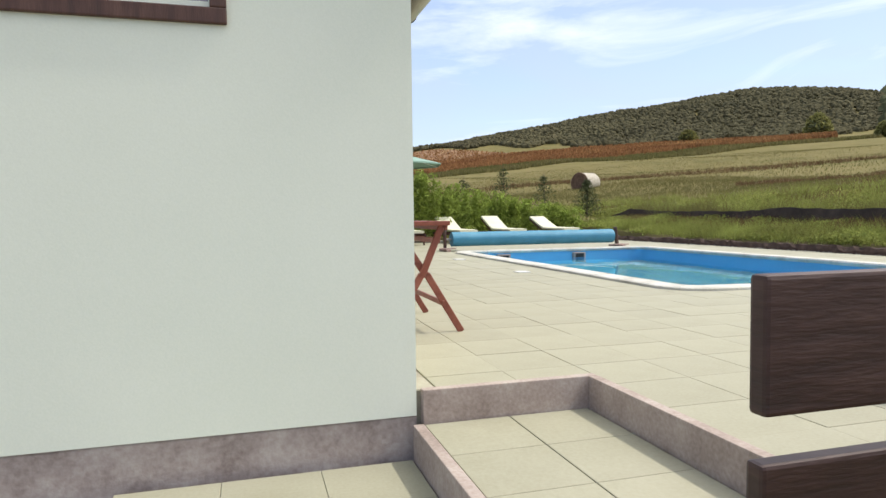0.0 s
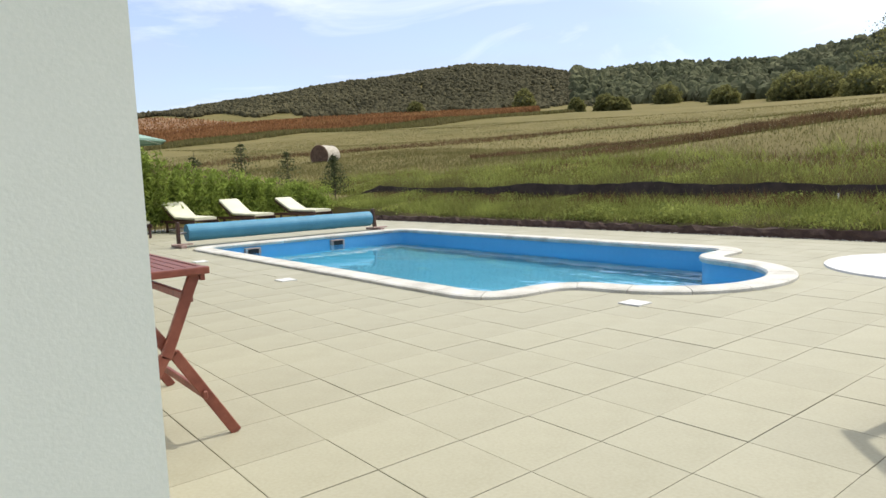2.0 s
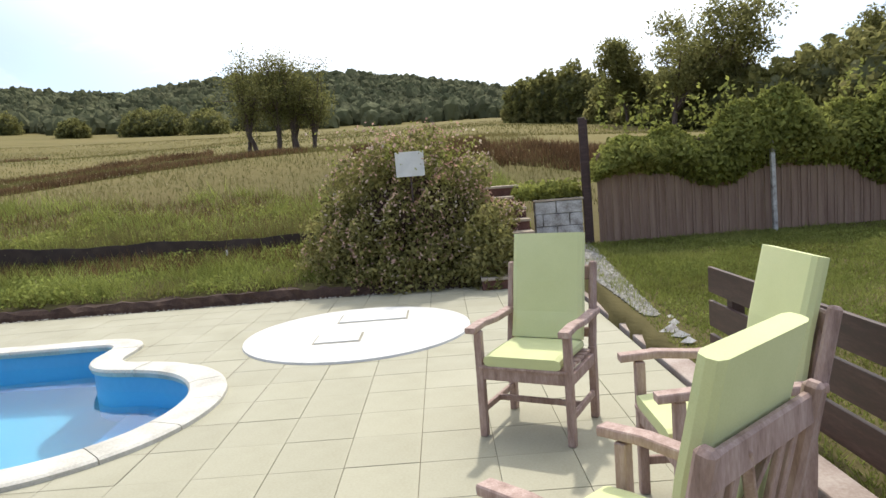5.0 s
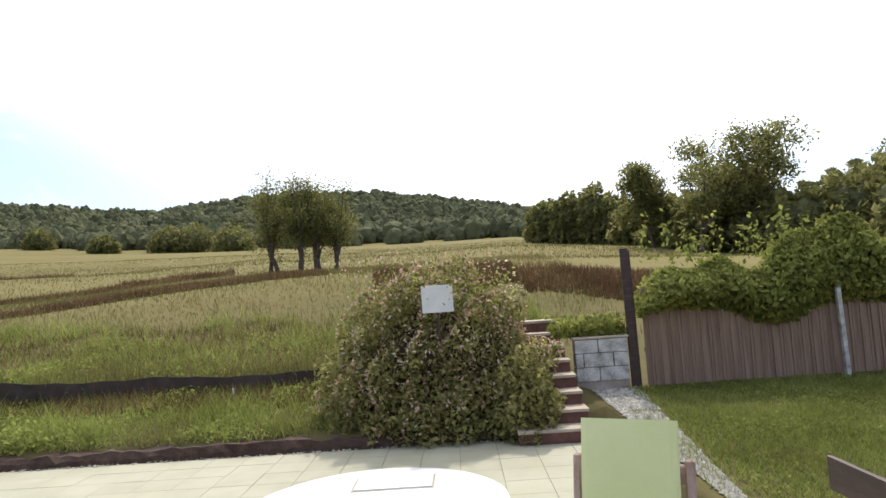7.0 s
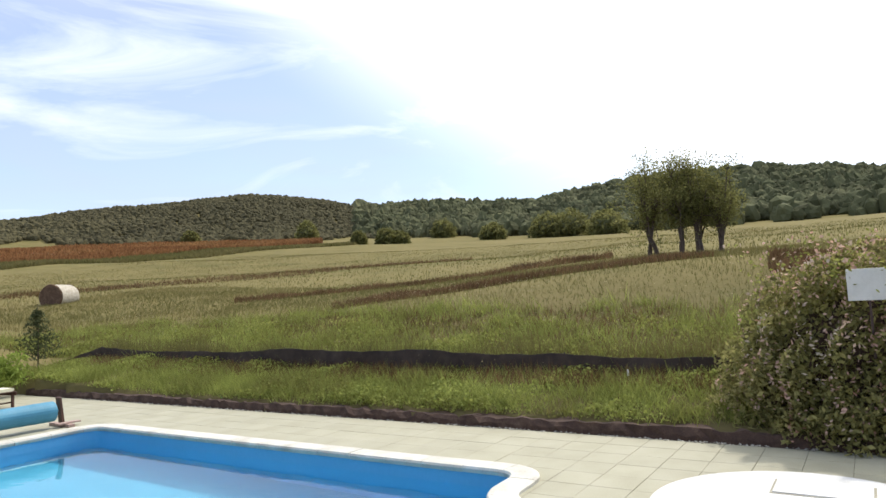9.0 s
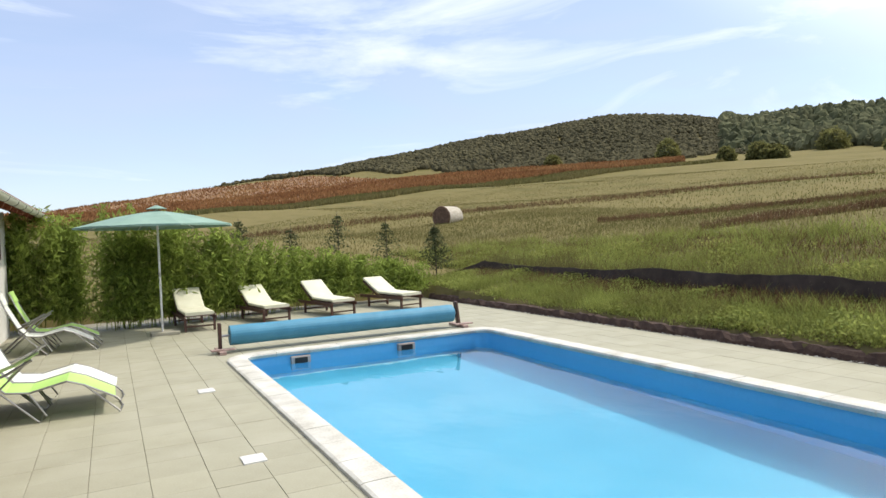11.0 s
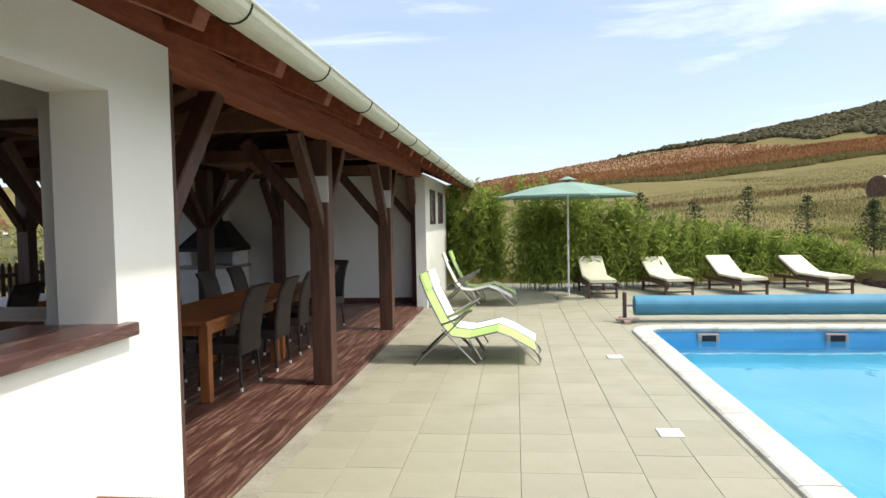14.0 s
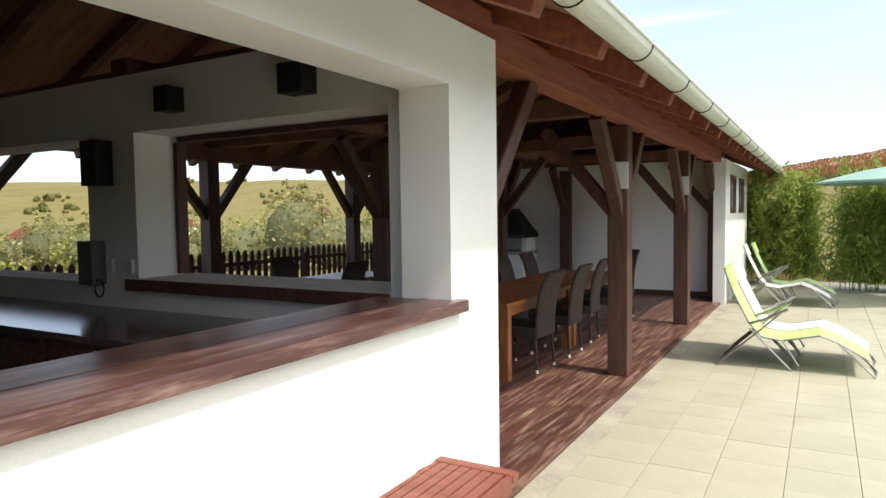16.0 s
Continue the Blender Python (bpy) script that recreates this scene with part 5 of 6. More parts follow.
def shade_fence():
    """Low black mesh along the top of the bank, sagging between its stakes."""
    th = thing("mesh_fence", "low sagging black mesh edging along the grass bank", "fence")
    pts = [(11.5, -1.2, 0.73), (11.5, 1.6, 0.75), (11.5, 3.8, 0.79), (11.5, 6.4, 0.86), (11.5, 9.9, 0.89), (11.5, 12.6, 0.83), (11.5, 16.5, 0.94), (10.9, 20.5, 0.16), (10.4, 22.0, 0.0)]
    top, bot = [], []
    for k in range(len(pts) - 1):
        n = max(2, int(math.dist(pts[k][:2], pts[k + 1][:2]) / 0.2))
        for i in range(n):
            t = i / n
            x, y, z = [pts[k][j] * (1 - t) + pts[k + 1][j] * t for j in range(3)]
            sag = 0.05 * math.sin(math.pi * t) + 0.01 * math.sin(9 * y)
            top.append((x + 0.02 * math.sin(3 * y), y, z - sag))
            bot.append((x - 0.03 + 0.02 * math.sin(4.3 * y), y, min(float(land(x, y)) - 0.05, z - 0.3)))
    n = len(top)
    v = np.concatenate([top, bot, np.array(top) + [0.012, 0, 0], np.array(bot) + [0.012, 0, 0]])
    f = [(i, i + 1, n + i + 1, n + i) for i in range(n - 1)] + [(2 * n + i, 3 * n + i, 3 * n + i + 1, 2 * n + i + 1) for i in range(n - 1)] + [(i, 2 * n + i, 2 * n + i + 1, i + 1) for i in range(n - 1)]
    mesh_from("mesh_band", v, f, M_MESHF, th)
    for x, y, z in pts[:-1]:
        part("stake", tube(bmesh.new(), [(x + 0.03, y, z - 0.5), (x + 0.03, y, z + 0.01)], 0.012, 5), M_BLACK, th)


shade_fence()


def picket_fence():
    th = thing("picket_fence", "dark brown picket fence with rounded tops beyond the porch", "fence")
    bm = bmesh.new()
    pts = [(-0.045, 0), (0.045, 0), (0.045, 1.0), (0.03, 1.05), (0, 1.075), (-0.03, 1.05), (-0.045, 1.0)]
    f = bm.faces.new([bm.verts.new((0, y, z)) for y, z in pts])
    ex = bmesh.ops.extrude_face_region(bm, geom=[f])
    bmesh.ops.translate(bm, verts=[v for v in ex["geom"] if isinstance(v, bmesh.types.BMVert)], vec=(0.02, 0, 0))
    bmesh.ops.recalc_face_normals(bm, faces=bm.faces)
    first = part("picket", bm, M_POST, th)
    first.location = (-7.0, 1.0, 0.03)
    for k in range(1, 95):
        o = new("picket", first.data)
        o.parent = th
        o.location = (-7.0, 1.0 + 0.155 * k, 0.03 + 0.012 * math.sin(k * 0.9))
    for z in (0.3, 0.85):
        part("rail", B(-6.975, -6.94, 0.9, 15.8, z, z + 0.07, bevel=0.004), M_POST, th)
    for y in (1.2, 3.9, 6.6, 9.3, 12.0, 14.7):
        part("fence_post", B(-6.93, -6.86, y, y + 0.07, -0.2, 1.0, bevel=0.004), M_POST, th)


picket_fence()
part("far_terrace", B(-7.4, -6.51, -0.2, 16.3, -0.4, 0.0), M_STRIP, kind="structure")


# ---- plants ----
def leaves(r, centers, size, droop=0.0, aspect=0.5):
    """Diamond leaves at the centres, turned every way."""
    n = len(centers)
    a = r.normal(size=(n, 3))
    a[:, 2] -= droop
    a /= np.linalg.norm(a, axis=1)[:, None]
    b = np.cross(a, r.normal(size=(n, 3)))
    b /= np.linalg.norm(b, axis=1)[:, None] + 1e-6
    s = r.uniform(size[0], size[1], (n, 1))
    v = np.stack([centers - a * s, centers + b * s * aspect, centers + a * s, centers - b * s * aspect], 1)
    return v.reshape(-1, 3)


def quads(v):
    return np.arange(len(v)).reshape(-1, 4)


def blades(r, x, y, z, h, w, lean=0.35):
    """Grass blades: a slim triangle each."""
    n = len(x)
    a = r.uniform(0, 6.28, n)
    b = r.uniform(0, 6.28, n)
    hh = h * r.uniform(0.5, 1.2, n)
    p = np.c_[x, y, z - 0.01]
    side = np.c_[np.cos(a), np.sin(a), np.zeros(n)] * (w / 2)[:, None] if np.ndim(w) else np.c_[np.cos(a), np.sin(a), np.zeros(n)] * w / 2
    tip = p + np.c_[np.cos(b) * hh * lean * r.uniform(0.2, 1.3, n), np.sin(b) * hh * lean * r.uniform(0.2, 1.3, n), hh]
    return np.stack([p - side, p + side, tip], 1).reshape(-1, 3)


def patchy(x, y, s=1.0):
    return 0.5 + 0.5 * np.sin(x * 1.7 * s + 2 * np.sin(y * 0.9 * s)) * np.sin(y * 1.3 * s + 1.5 * np.sin(x * 0.8 * s))


def grass(name, n, xr, yr, h, w, mat, seed, cond=None, lean=0.35, s=1.0, z_up=0.0):
    r = np.random.default_rng(seed)
    x, y = r.uniform(*xr, n), r.uniform(*yr, n)
    k = r.uniform(0, 1, n) < 0.5 + 0.5 * patchy(x, y, s)
    if cond is not None:
        k &= cond(x, y)
    x, y = x[k], y[k]
    v = blades(r, x, y, land(x, y) + z_up, h * (0.6 + 0.6 * patchy(x + 3, y, s)), w, lean)
    mesh_from(name, v, np.arange(len(v)).reshape(-1, 3), mat, kind="stuff")


grass("bank_grass", 34000, (9.85, 11.5), (-1.3, 17.5), 0.15, 0.012, F_GRASS, 21, lean=0.7)
grass("meadow_fringe", 22000, (11.6, 14.5), (-2.0, 24), 0.2, 0.014, F_GRASS, 22, lean=0.4)
grass("meadow_grass", 90000, (14.0, 30), (-4, 40), 0.17, 0.018, F_MEADOW, 23, lean=0.35, s=0.6)
grass("far_meadow", 90000, (26, 85), (-12, 95), 0.15, 0.05, F_MEADOW, 24, lean=0.3, s=0.3)
grass("north_meadow", 50000, (-12, 27), (18, 70), 0.17, 0.035, F_MEADOW, 25, lean=0.35, s=0.4)
grass("lawn_grass", 75000, (6.2, 10.9), (-9, -2.65), 0.06, 0.016, F_LAWN, 26, lean=0.8)
grass("fence_lawn_grass", 42000, (-0.2, 9.6), (-4.6, -2.33), 0.08, 0.014, F_LAWN, 29, lean=0.8)
grass("brown_bank_weeds", 11000, (10.75, 11.5), (-1.3, 17.5), 0.22, 0.016, F_BROWN, 121, lean=0.6, s=0.7)
grass("brown_fringe_weeds", 10000, (11.6, 16), (-2.0, 24), 0.24, 0.024, F_BROWN, 122, lean=0.5, s=0.5)


def tufts(name, n, xr, yr, h, mat, seed, per=22, spread=0.09, w=0.012, s=1.0):
    """Separate tussocks: blades fanning out of one root."""
    r = np.random.default_rng(seed)
    x, y = r.uniform(*xr, n), r.uniform(*yr, n)
    k = r.uniform(0, 1, n) < patchy(x + 1.7, y, s)
    x, y = x[k], y[k]
    size = r.uniform(0.5, 1.3, len(x))
    X, Y, S = (np.repeat(q, per) for q in (x, y, size))
    X, Y = X + r.normal(0, spread, len(X)) * S, Y + r.normal(0, spread, len(X)) * S
    v = blades(r, X, Y, land(X, Y), h * S, w, 0.9)
    mesh_from(name, v, np.arange(len(v)).reshape(-1, 3), mat, kind="stuff")


def low_leaves(name, n, xr, yr, lift, size, mat, seed, s=1.3):
    """Broad-leaved weeds lying over the soil in patches."""
    r = np.random.default_rng(seed)
    x, y = r.uniform(*xr, n), r.uniform(*yr, n)
    p = patchy(x, y + 2.3, s)
    k = r.uniform(0, 1, n) < p * p
    x, y = x[k], y[k]
    c = np.c_[x, y, land(x, y) + r.uniform(0.01, 1, len(x)) * lift * p[k]]
    v = leaves(r, c, size, aspect=0.6)
    mesh_from(name, v, quads(v), mat, kind="stuff")


tufts("bank_tussocks", 1500, (9.92, 11.0), (-1.2, 17.3), 0.26, F_GRASS, 131)
tufts("slope_tussocks", 2200, (11.7, 16.5), (-2.0, 24), 0.32, F_GRASS, 132, w=0.018, spread=0.13, s=0.7)
tufts("lawn_tussocks", 500, (6.2, 10.8), (-9, -2.7), 0.11, F_LAWN, 133)
low_leaves("bank_leaf_weeds", 60000, (9.78, 11.5), (-1.2, 17.4), 0.2, (0.016, 0.038), F_GRASS, 134)
low_leaves("slope_leaf_weeds", 60000, (11.6, 15.0), (-2.0, 22), 0.24, (0.02, 0.048), F_VINE, 135, s=0.8)
low_leaves("lawn_clover", 40000, (6.2, 10.8), (-9, -2.6), 0.07, (0.012, 0.026), F_LAWN, 136)


def seed_heads(name, n, xr, yr, h, size, seed):
    """Small pale heads floating at the height of the grass tips."""
    r = np.random.default_rng(seed)
    x, y = r.uniform(*xr, n), r.uniform(*yr, n)
    k = r.uniform(0, 1, n) < patchy(x - 2.2, y, 0.6)
    x, y = x[k], y[k]
    c = np.c_[x, y, land(x, y) + h * r.uniform(0.5, 1.2, len(x))]
    v = leaves(r, c, size, aspect=0.5)
    mesh_from(name, v, quads(v), F_SEED, kind="stuff")


seed_heads("bank_seed_heads", 700, (10, 11.5), (-1.2, 17), 0.22, (0.008, 0.016), 141)
seed_heads("slope_seed_heads", 6000, (11.7, 20), (-3, 26), 0.28, (0.01, 0.022), 142)
seed_heads("meadow_seed_heads", 9000, (18, 45), (-8, 45), 0.22, (0.01, 0.022), 143)
grass("tall_weeds", 9000, (11.55, 12.2), (-1.0, 17), 0.45, 0.012, F_MEADOW, 27, lean=0.3)


def brown_band(name, n, a0, a1, d0, d1, h, seed):
    """Dry brown weeds along a ledge in the meadow."""
    r = np.random.default_rng(seed)
    az = r.uniform(a0, a1, n)
    d = d0 + (d1 - d0) * r.uniform(0, 1, n) + 0.5 * np.sin(az * 0.4)
    x, y = CX + d * np.sin(np.radians(az)), CY + d * np.cos(np.radians(az))
    v = blades(r, x, y, land(x, y), h * (0.5 + 0.7 * patchy(x, y, 0.8)), 0.035, 0.4)
    mesh_from(name, v, np.arange(len(v)).reshape(-1, 3), F_BROWN, kind="stuff")


brown_band("brown_weed_row", 9000, 48, 80, 20.8, 23.4, 0.26, 71)
brown_band("brown_weed_patch", 9000, 84, 108, 16.8, 20, 0.3, 72)
brown_band("brown_weed_row", 8000, 40, 72, 31, 34, 0.28, 74)
brown_band("brown_weed_row", 9000, 10, 60, 51, 57, 0.35, 75)


def dome_leaves(r, n, c, rad, size, shell=0.35, droop=0.2, lumps=9):
    """Leaf centres near the surface of an uneven dome."""
    u = r.normal(size=(n, 3))
    u /= np.linalg.norm(u, axis=1)[:, None]
    u[:, 2] = np.abs(u[:, 2]) * np.where(r.uniform(0, 1, n) < 0.85, 1, -0.3)
    w = 1 + 0.10 * np.sin(u[:, 0] * lumps + 2 * u[:, 1] * lumps) + 0.08 * np.sin(u[:, 2] * lumps * 1.7 + u[:, 1] * 5)
    k = w * (1 - shell * r.uniform(0, 1, n) ** 2)
    p = np.array(c) + u * k[:, None] * np.array(rad)
    return leaves(r, p, size, droop)


def flowering_bush():
    r = np.random.default_rng(31)
    th = thing("flowering_bush", "large dense shrub with pale pink blossom at the terrace edge", "bush", pose(0, 0, 0))
    v = dome_leaves(r, 26000, (10.42, -0.22, 0.12), (0.84, 1.4, 1.8), (0.022, 0.05), 0.3)
    v2 = dome_leaves(r, 3500, (10.35, 0.75, 0.1), (0.6, 0.7, 1.1), (0.022, 0.05), 0.3)
    v3 = dome_leaves(r, 5000, (9.72, -1.2, 0.0), (0.46, 0.42, 0.95), (0.022, 0.05), 0.5)
    v4 = dome_leaves(r, 8000, (9.98, -0.3, 0.0), (0.52, 1.15, 0.85), (0.022, 0.05), 0.3)
    v = np.concatenate([v, v2, v3, v4])
    v = v[(v[:, 2].reshape(-1, 4).min(1) > 0.0).repeat(4)]
    mesh_from("foliage", v, quads(v), F_BUSH, th, kind="stuff")
    # added core, coloured dark as inner shade, keeps the light from falling through
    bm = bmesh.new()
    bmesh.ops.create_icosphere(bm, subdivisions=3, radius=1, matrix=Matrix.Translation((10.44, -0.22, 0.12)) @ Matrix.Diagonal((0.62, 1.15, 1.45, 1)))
    part("inner_mass", bm, M_SOIL_SHADE, th)
    # loose shoots over the top
    n = 260
    a = r.uniform(0, 6.28, n)
    base = np.c_[10.4 + 0.65 * np.cos(a) * r.uniform(0.2, 1, n), -0.22 + 1.1 * np.sin(a) * r.uniform(0.2, 1, n), r.uniform(1.25, 1.7, n)]
    d = np.c_[r.normal(-0.05, 0.15, n), r.normal(0, 0.25, n), r.uniform(0.2, 0.62, n)]
    c = np.concatenate([base + d * t + r.normal(0, 0.02, (n, 3)) for t in np.linspace(0.1, 1, 9)])
    v = leaves(r, c, (0.015, 0.035))
    mesh_from("shoot_growth", v, quads(v), F_VINE, th, kind="stuff")
    pick = np.concatenate([base + d * t + r.normal(0, 0.03, (n, 3)) for t in (0.8, 1.0)])
    extra = dome_leaves(r, 4200, (10.4, -0.22, 0.12), (0.87, 1.43, 1.84), (0.018, 0.034), 0.03)
    v = np.concatenate([leaves(r, pick, (0.014, 0.03), aspect=0.8), extra])
    v = v[(v[:, 2].reshape(-1, 4).min(1) > 0.03).repeat(4)]
    mesh_from("blossom", v, quads(v), F_BLOSSOM, th, kind="stuff")


flowering_bush()
th = thing("sign_board", "blank white square board standing in the flowering bush", "sign", pose(9.76, -0.245, 1.65, 0, -4, 0))
part("board", B(-0.008, 0.008, -0.185, 0.185, -0.16, 0.16, bevel=0.003), M_SIGN, th)
part("stake", B(0.009, 0.02, -0.012, 0.012, -1.3, 0.1), M_PLANK, th)


def bamboo():
    r = np.random.default_rng(33)
    clumps = [(-0.1, 16.95, 2.35, 0.5), (0.55, 16.5, 2.3, 0.5), (1.0, 16.3, 2.15, 0.35), (2.0, 15.75, 2.2, 0.45), (2.5, 15.7, 2.1, 0.45), (3.1, 15.9, 2.1, 0.45), (3.75, 16.0, 1.9, 0.4), (4.4, 16.15, 1.7, 0.4), (5.1, 16.3, 1.45, 0.4),
              (5.8, 16.45, 1.3, 0.4), (6.5, 16.6, 1.3, 0.4), (7.2, 16.7, 1.2, 0.35), (7.9, 16.8, 1.1, 0.35), (8.6, 16.7, 1.0, 0.35), (9.2, 16.6, 0.85, 0.3)]
    for i, (x, y, h, w) in enumerate(clumps):
        th = thing("bamboo_clump", "leafy bright green bamboo clump behind the terrace" if h > 1.5 else "low bright green bamboo shoots behind the loungers", "bamboo", pose(x, y, 0), group="bamboo hedge")
        z0 = float(land(x, y))
        ns = 19
        bm = bmesh.new()
        cs = []
        for k in range(ns):
            bx, by = r.normal(0, w * 0.55), r.normal(0, w * 0.4)
            hh = h * r.uniform(0.75, 1.22) - z0
            tx, ty = bx + r.normal(0, 0.14), by + r.normal(0, 0.14)
            tube(bm, [(bx, by, z0 - 0.05), ((bx + tx) / 2, (by + ty) / 2, z0 + hh * 0.55), (tx, ty, z0 + hh)], 0.007, 4, taper=0.4)
            n = int(105 * h)
            t = r.uniform(0.12, 1, n)
            spread = 0.17 * (1.1 - t * 0.7)
            cs.append(np.c_[bx + (tx - bx) * t + r.normal(0, 1, n) * spread, by + (ty - by) * t + r.normal(0, 1, n) * spread, z0 + hh * t])
        part("cane_stand", bm, F_BAMBOO, th, kind="stuff")
        v = leaves(r, np.concatenate(cs), (0.05, 0.12), droop=0.7, aspect=0.2)
        mesh_from("foliage", v, quads(v), F_BAMBOO, th, kind="stuff")


bamboo()


def polar(az, d, dz=0.0):
    x, y = CX + d * math.sin(radians(az)), CY + d * math.cos(radians(az))
    return x, y, float(land(x, y)) + dz


def spruce(az, d, h, dense):
    x, y, z = polar(az, d)
    r = np.random.default_rng(int(az * 10))
    th = thing("young_spruce", "small sparse young spruce in the meadow" if dense < 2 else "dense dark young spruce in the meadow", "tree", pose(x, y, z), group="young spruces")
    part("trunk", tube(bmesh.new(), [(0, 0, -0.05), (0.01, 0, h * 0.6), (0, 0, h)], 0.02, 5, taper=0.3), M_BARK, th)
    cs = []
    for k in range(int(9 * dense)):
        t = 0.12 + 0.85 * k / (9 * dense)
        for j in range(6):
            a = r.uniform(0, 6.28)
            L = (1 - t) * 0.36 * h * (1 + 0.25 * (dense > 1)) + 0.05
            s = np.linspace(0.1, 1, 7)[:, None]
            cs.append(np.array([0, 0, h * t]) + s * np.array([math.cos(a) * L, math.sin(a) * L, 0.12 * L]) + r.normal(0, 0.02, (7, 3)))
    v = leaves(r, np.concatenate(cs), (0.03, 0.07), aspect=0.35)
    mesh_from("needles", v, quads(v), F_PINE, th, kind="stuff")


for az, d, h, dense in ((9.7, 21.5, 1.9, 2.0), (13.9, 21, 1.7, 1.5), (17.8, 20.5, 2.1, 1.9), (21.9, 20.5, 1.8, 1.8), (26.1, 20, 1.55, 3.2)):
    spruce(az, d, h, dense)


def tree(x, y, z, h, crown, label, seed, leaf=(0.06, 0.12), mat=None, density=1.0, trunks=1, low=0.2):
    """A forked trunk with limbs, and leaves in clumps round the limb ends. crown: width as a share of the height."""
    r = np.random.default_rng(seed)
    th = thing("tree", label, "tree", pose(x, y, z), group="trees")
    bm = bmesh.new()
    ends = []
    for _ in range(trunks):
        ox, oy = (r.normal(0, 0.12 * h * 0.3, 2) if trunks > 1 else (0, 0))
        fork = h * r.uniform(low, low + 0.1)
        lx, ly = ox + r.normal(0, 0.03 * h), oy + r.normal(0, 0.03 * h)
        tube(bm, [(ox, oy, -0.2), ((ox + lx) / 2, (oy + ly) / 2, fork * 0.5), (lx, ly, fork)], 0.024 * h, 7, taper=0.7)
        for k in range(7):
            a = r.uniform(0, 6.28)
            L = h * r.uniform(0.35, 0.72)
            out = crown * h * 0.5 * r.uniform(0.3, 0.95)
            e = (lx + math.cos(a) * out, ly + math.sin(a) * out, fork + L)
            m = (lx + math.cos(a) * out * 0.45, ly + math.sin(a) * out * 0.45, fork + L * 0.45)
            tube(bm, [(lx, ly, fork * 0.95), m, e], 0.011 * h, 5, taper=0.25)
            ends += [e, m]
            for j in range(3):
                b = np.array(m) * (1 - j / 3) + np.array(e) * (j / 3) + 0
                q = b + r.normal(0, 0.09 * h, 3) + [0, 0, 0.07 * h]
                tube(bm, [tuple(b), tuple(q)], 0.005 * h, 4, taper=0.3)
                ends.append(tuple(q))
    part("trunk", bm, M_BARK, th)
    cs = []
    for e in ends:
        n = int(170 * density * r.uniform(0.4, 1.3))
        cs.append(np.array(e) + np.clip(r.normal(0, 0.055 * h, (n, 3)), -0.13 * h, 0.13 * h) * [1, 1, 0.8])
    v = leaves(r, np.concatenate(cs), leaf)
    mesh_from("crown", v, quads(v), mat or F_TREE, th, kind="stuff")


for i, (az, h, d) in enumerate(((75.6, 4.3, 26.5), (77.4, 4.2, 26.2), (79.0, 4.1, 26.4), (80.2, 3.9, 26.6))):
    x, y, z = polar(az, d)
    tree(x, y, z, h, 0.32, "slender multi-stemmed orchard tree in the meadow", 50 + i, leaf=(0.03, 0.065), density=0.6, trunks=2, low=0.1)
for i, (az, d, h, w) in enumerate(((107.0, 44, 5.9, 0.6), (110.6, 40, 8.0, 1.0), (113.6, 42, 7.6, 1.0), (123, 44, 6.5, 0.8), (128, 40, 6.0, 0.9))):
    x, y, z = polar(az, d)
    tree(x, y, z - 0.2, h, w, "broad leafy tree at the top of the meadow", 60 + i, leaf=(0.07, 0.15), density=1.7, low=0.12)


def clump(name, az, d, r0, h, seed, mat, label, cat="bush", leaf=(0.15, 0.32), n=2600):
    r = np.random.default_rng(seed)
    x, y, z = polar(az, d)
    th = thing(name, label, cat, pose(x, y, z), group="bushes")
    bm = bmesh.new()
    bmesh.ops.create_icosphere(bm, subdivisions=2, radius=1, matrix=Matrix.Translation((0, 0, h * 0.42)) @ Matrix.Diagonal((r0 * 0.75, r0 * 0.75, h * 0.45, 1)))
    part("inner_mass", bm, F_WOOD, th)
    v = dome_leaves(r, n, (0, 0, h * 0.1), (r0, r0, h * 0.9), leaf, 0.25)
    mesh_from("foliage", v, quads(v), mat, th, kind="stuff")


rr = random.Random(8)
for i, (az, d, r0, h) in enumerate(((98.3, 58, 2.0, 3.4), (100.2, 56, 1.8, 3.9), (102.4, 55, 2.0, 4.6), (104.3, 54, 2.0, 3.6), (106, 50, 2.2, 3.2), (109, 46, 2.6, 3.2), (111.5, 43, 2.6, 3.2), (115, 42, 3.0, 3.2), (118.5, 40, 3.0, 3.4), (122, 40, 3.0, 4.2), (126, 38, 3.2, 4.5))):
    clump("bush", az, d, r0, h, 100 + i, F_TREE, "dark green hedgerow bush at the meadow's edge")
for i, (az, d, r0, h) in enumerate(((45.8, 190, 3.2, 5.5), (50.2, 150, 1.8, 2.8), (52.6, 150, 2.6, 3.4), (53.8, 150, 2.0, 2.6), (61.8, 150, 3.0, 3.4), (36.5, 200, 2.5, 3.5), (57.5, 190, 3.5, 5), (66.5, 150, 4, 5), (68.5, 148, 4.5, 5.5), (71.5, 140, 4, 5))):
    clump("far_bush", az, d, r0, h, 130 + i, F_TREE, "round dark bush far off in the fields", leaf=(0.2, 0.5), n=2000)


for i in range(16):
    clump("roadside_bush", -68 + 3.6 * i, 26 + 12 * rr.random(), 1.3 + 1.3 * rr.random(), 1.6 + 1.6 * rr.random(), 160 + i, (F_VINE, F_BUSH, F_BUSH)[i % 3], "yellow green wild bush beyond the picket fence", leaf=(0.06, 0.14), n=1500)


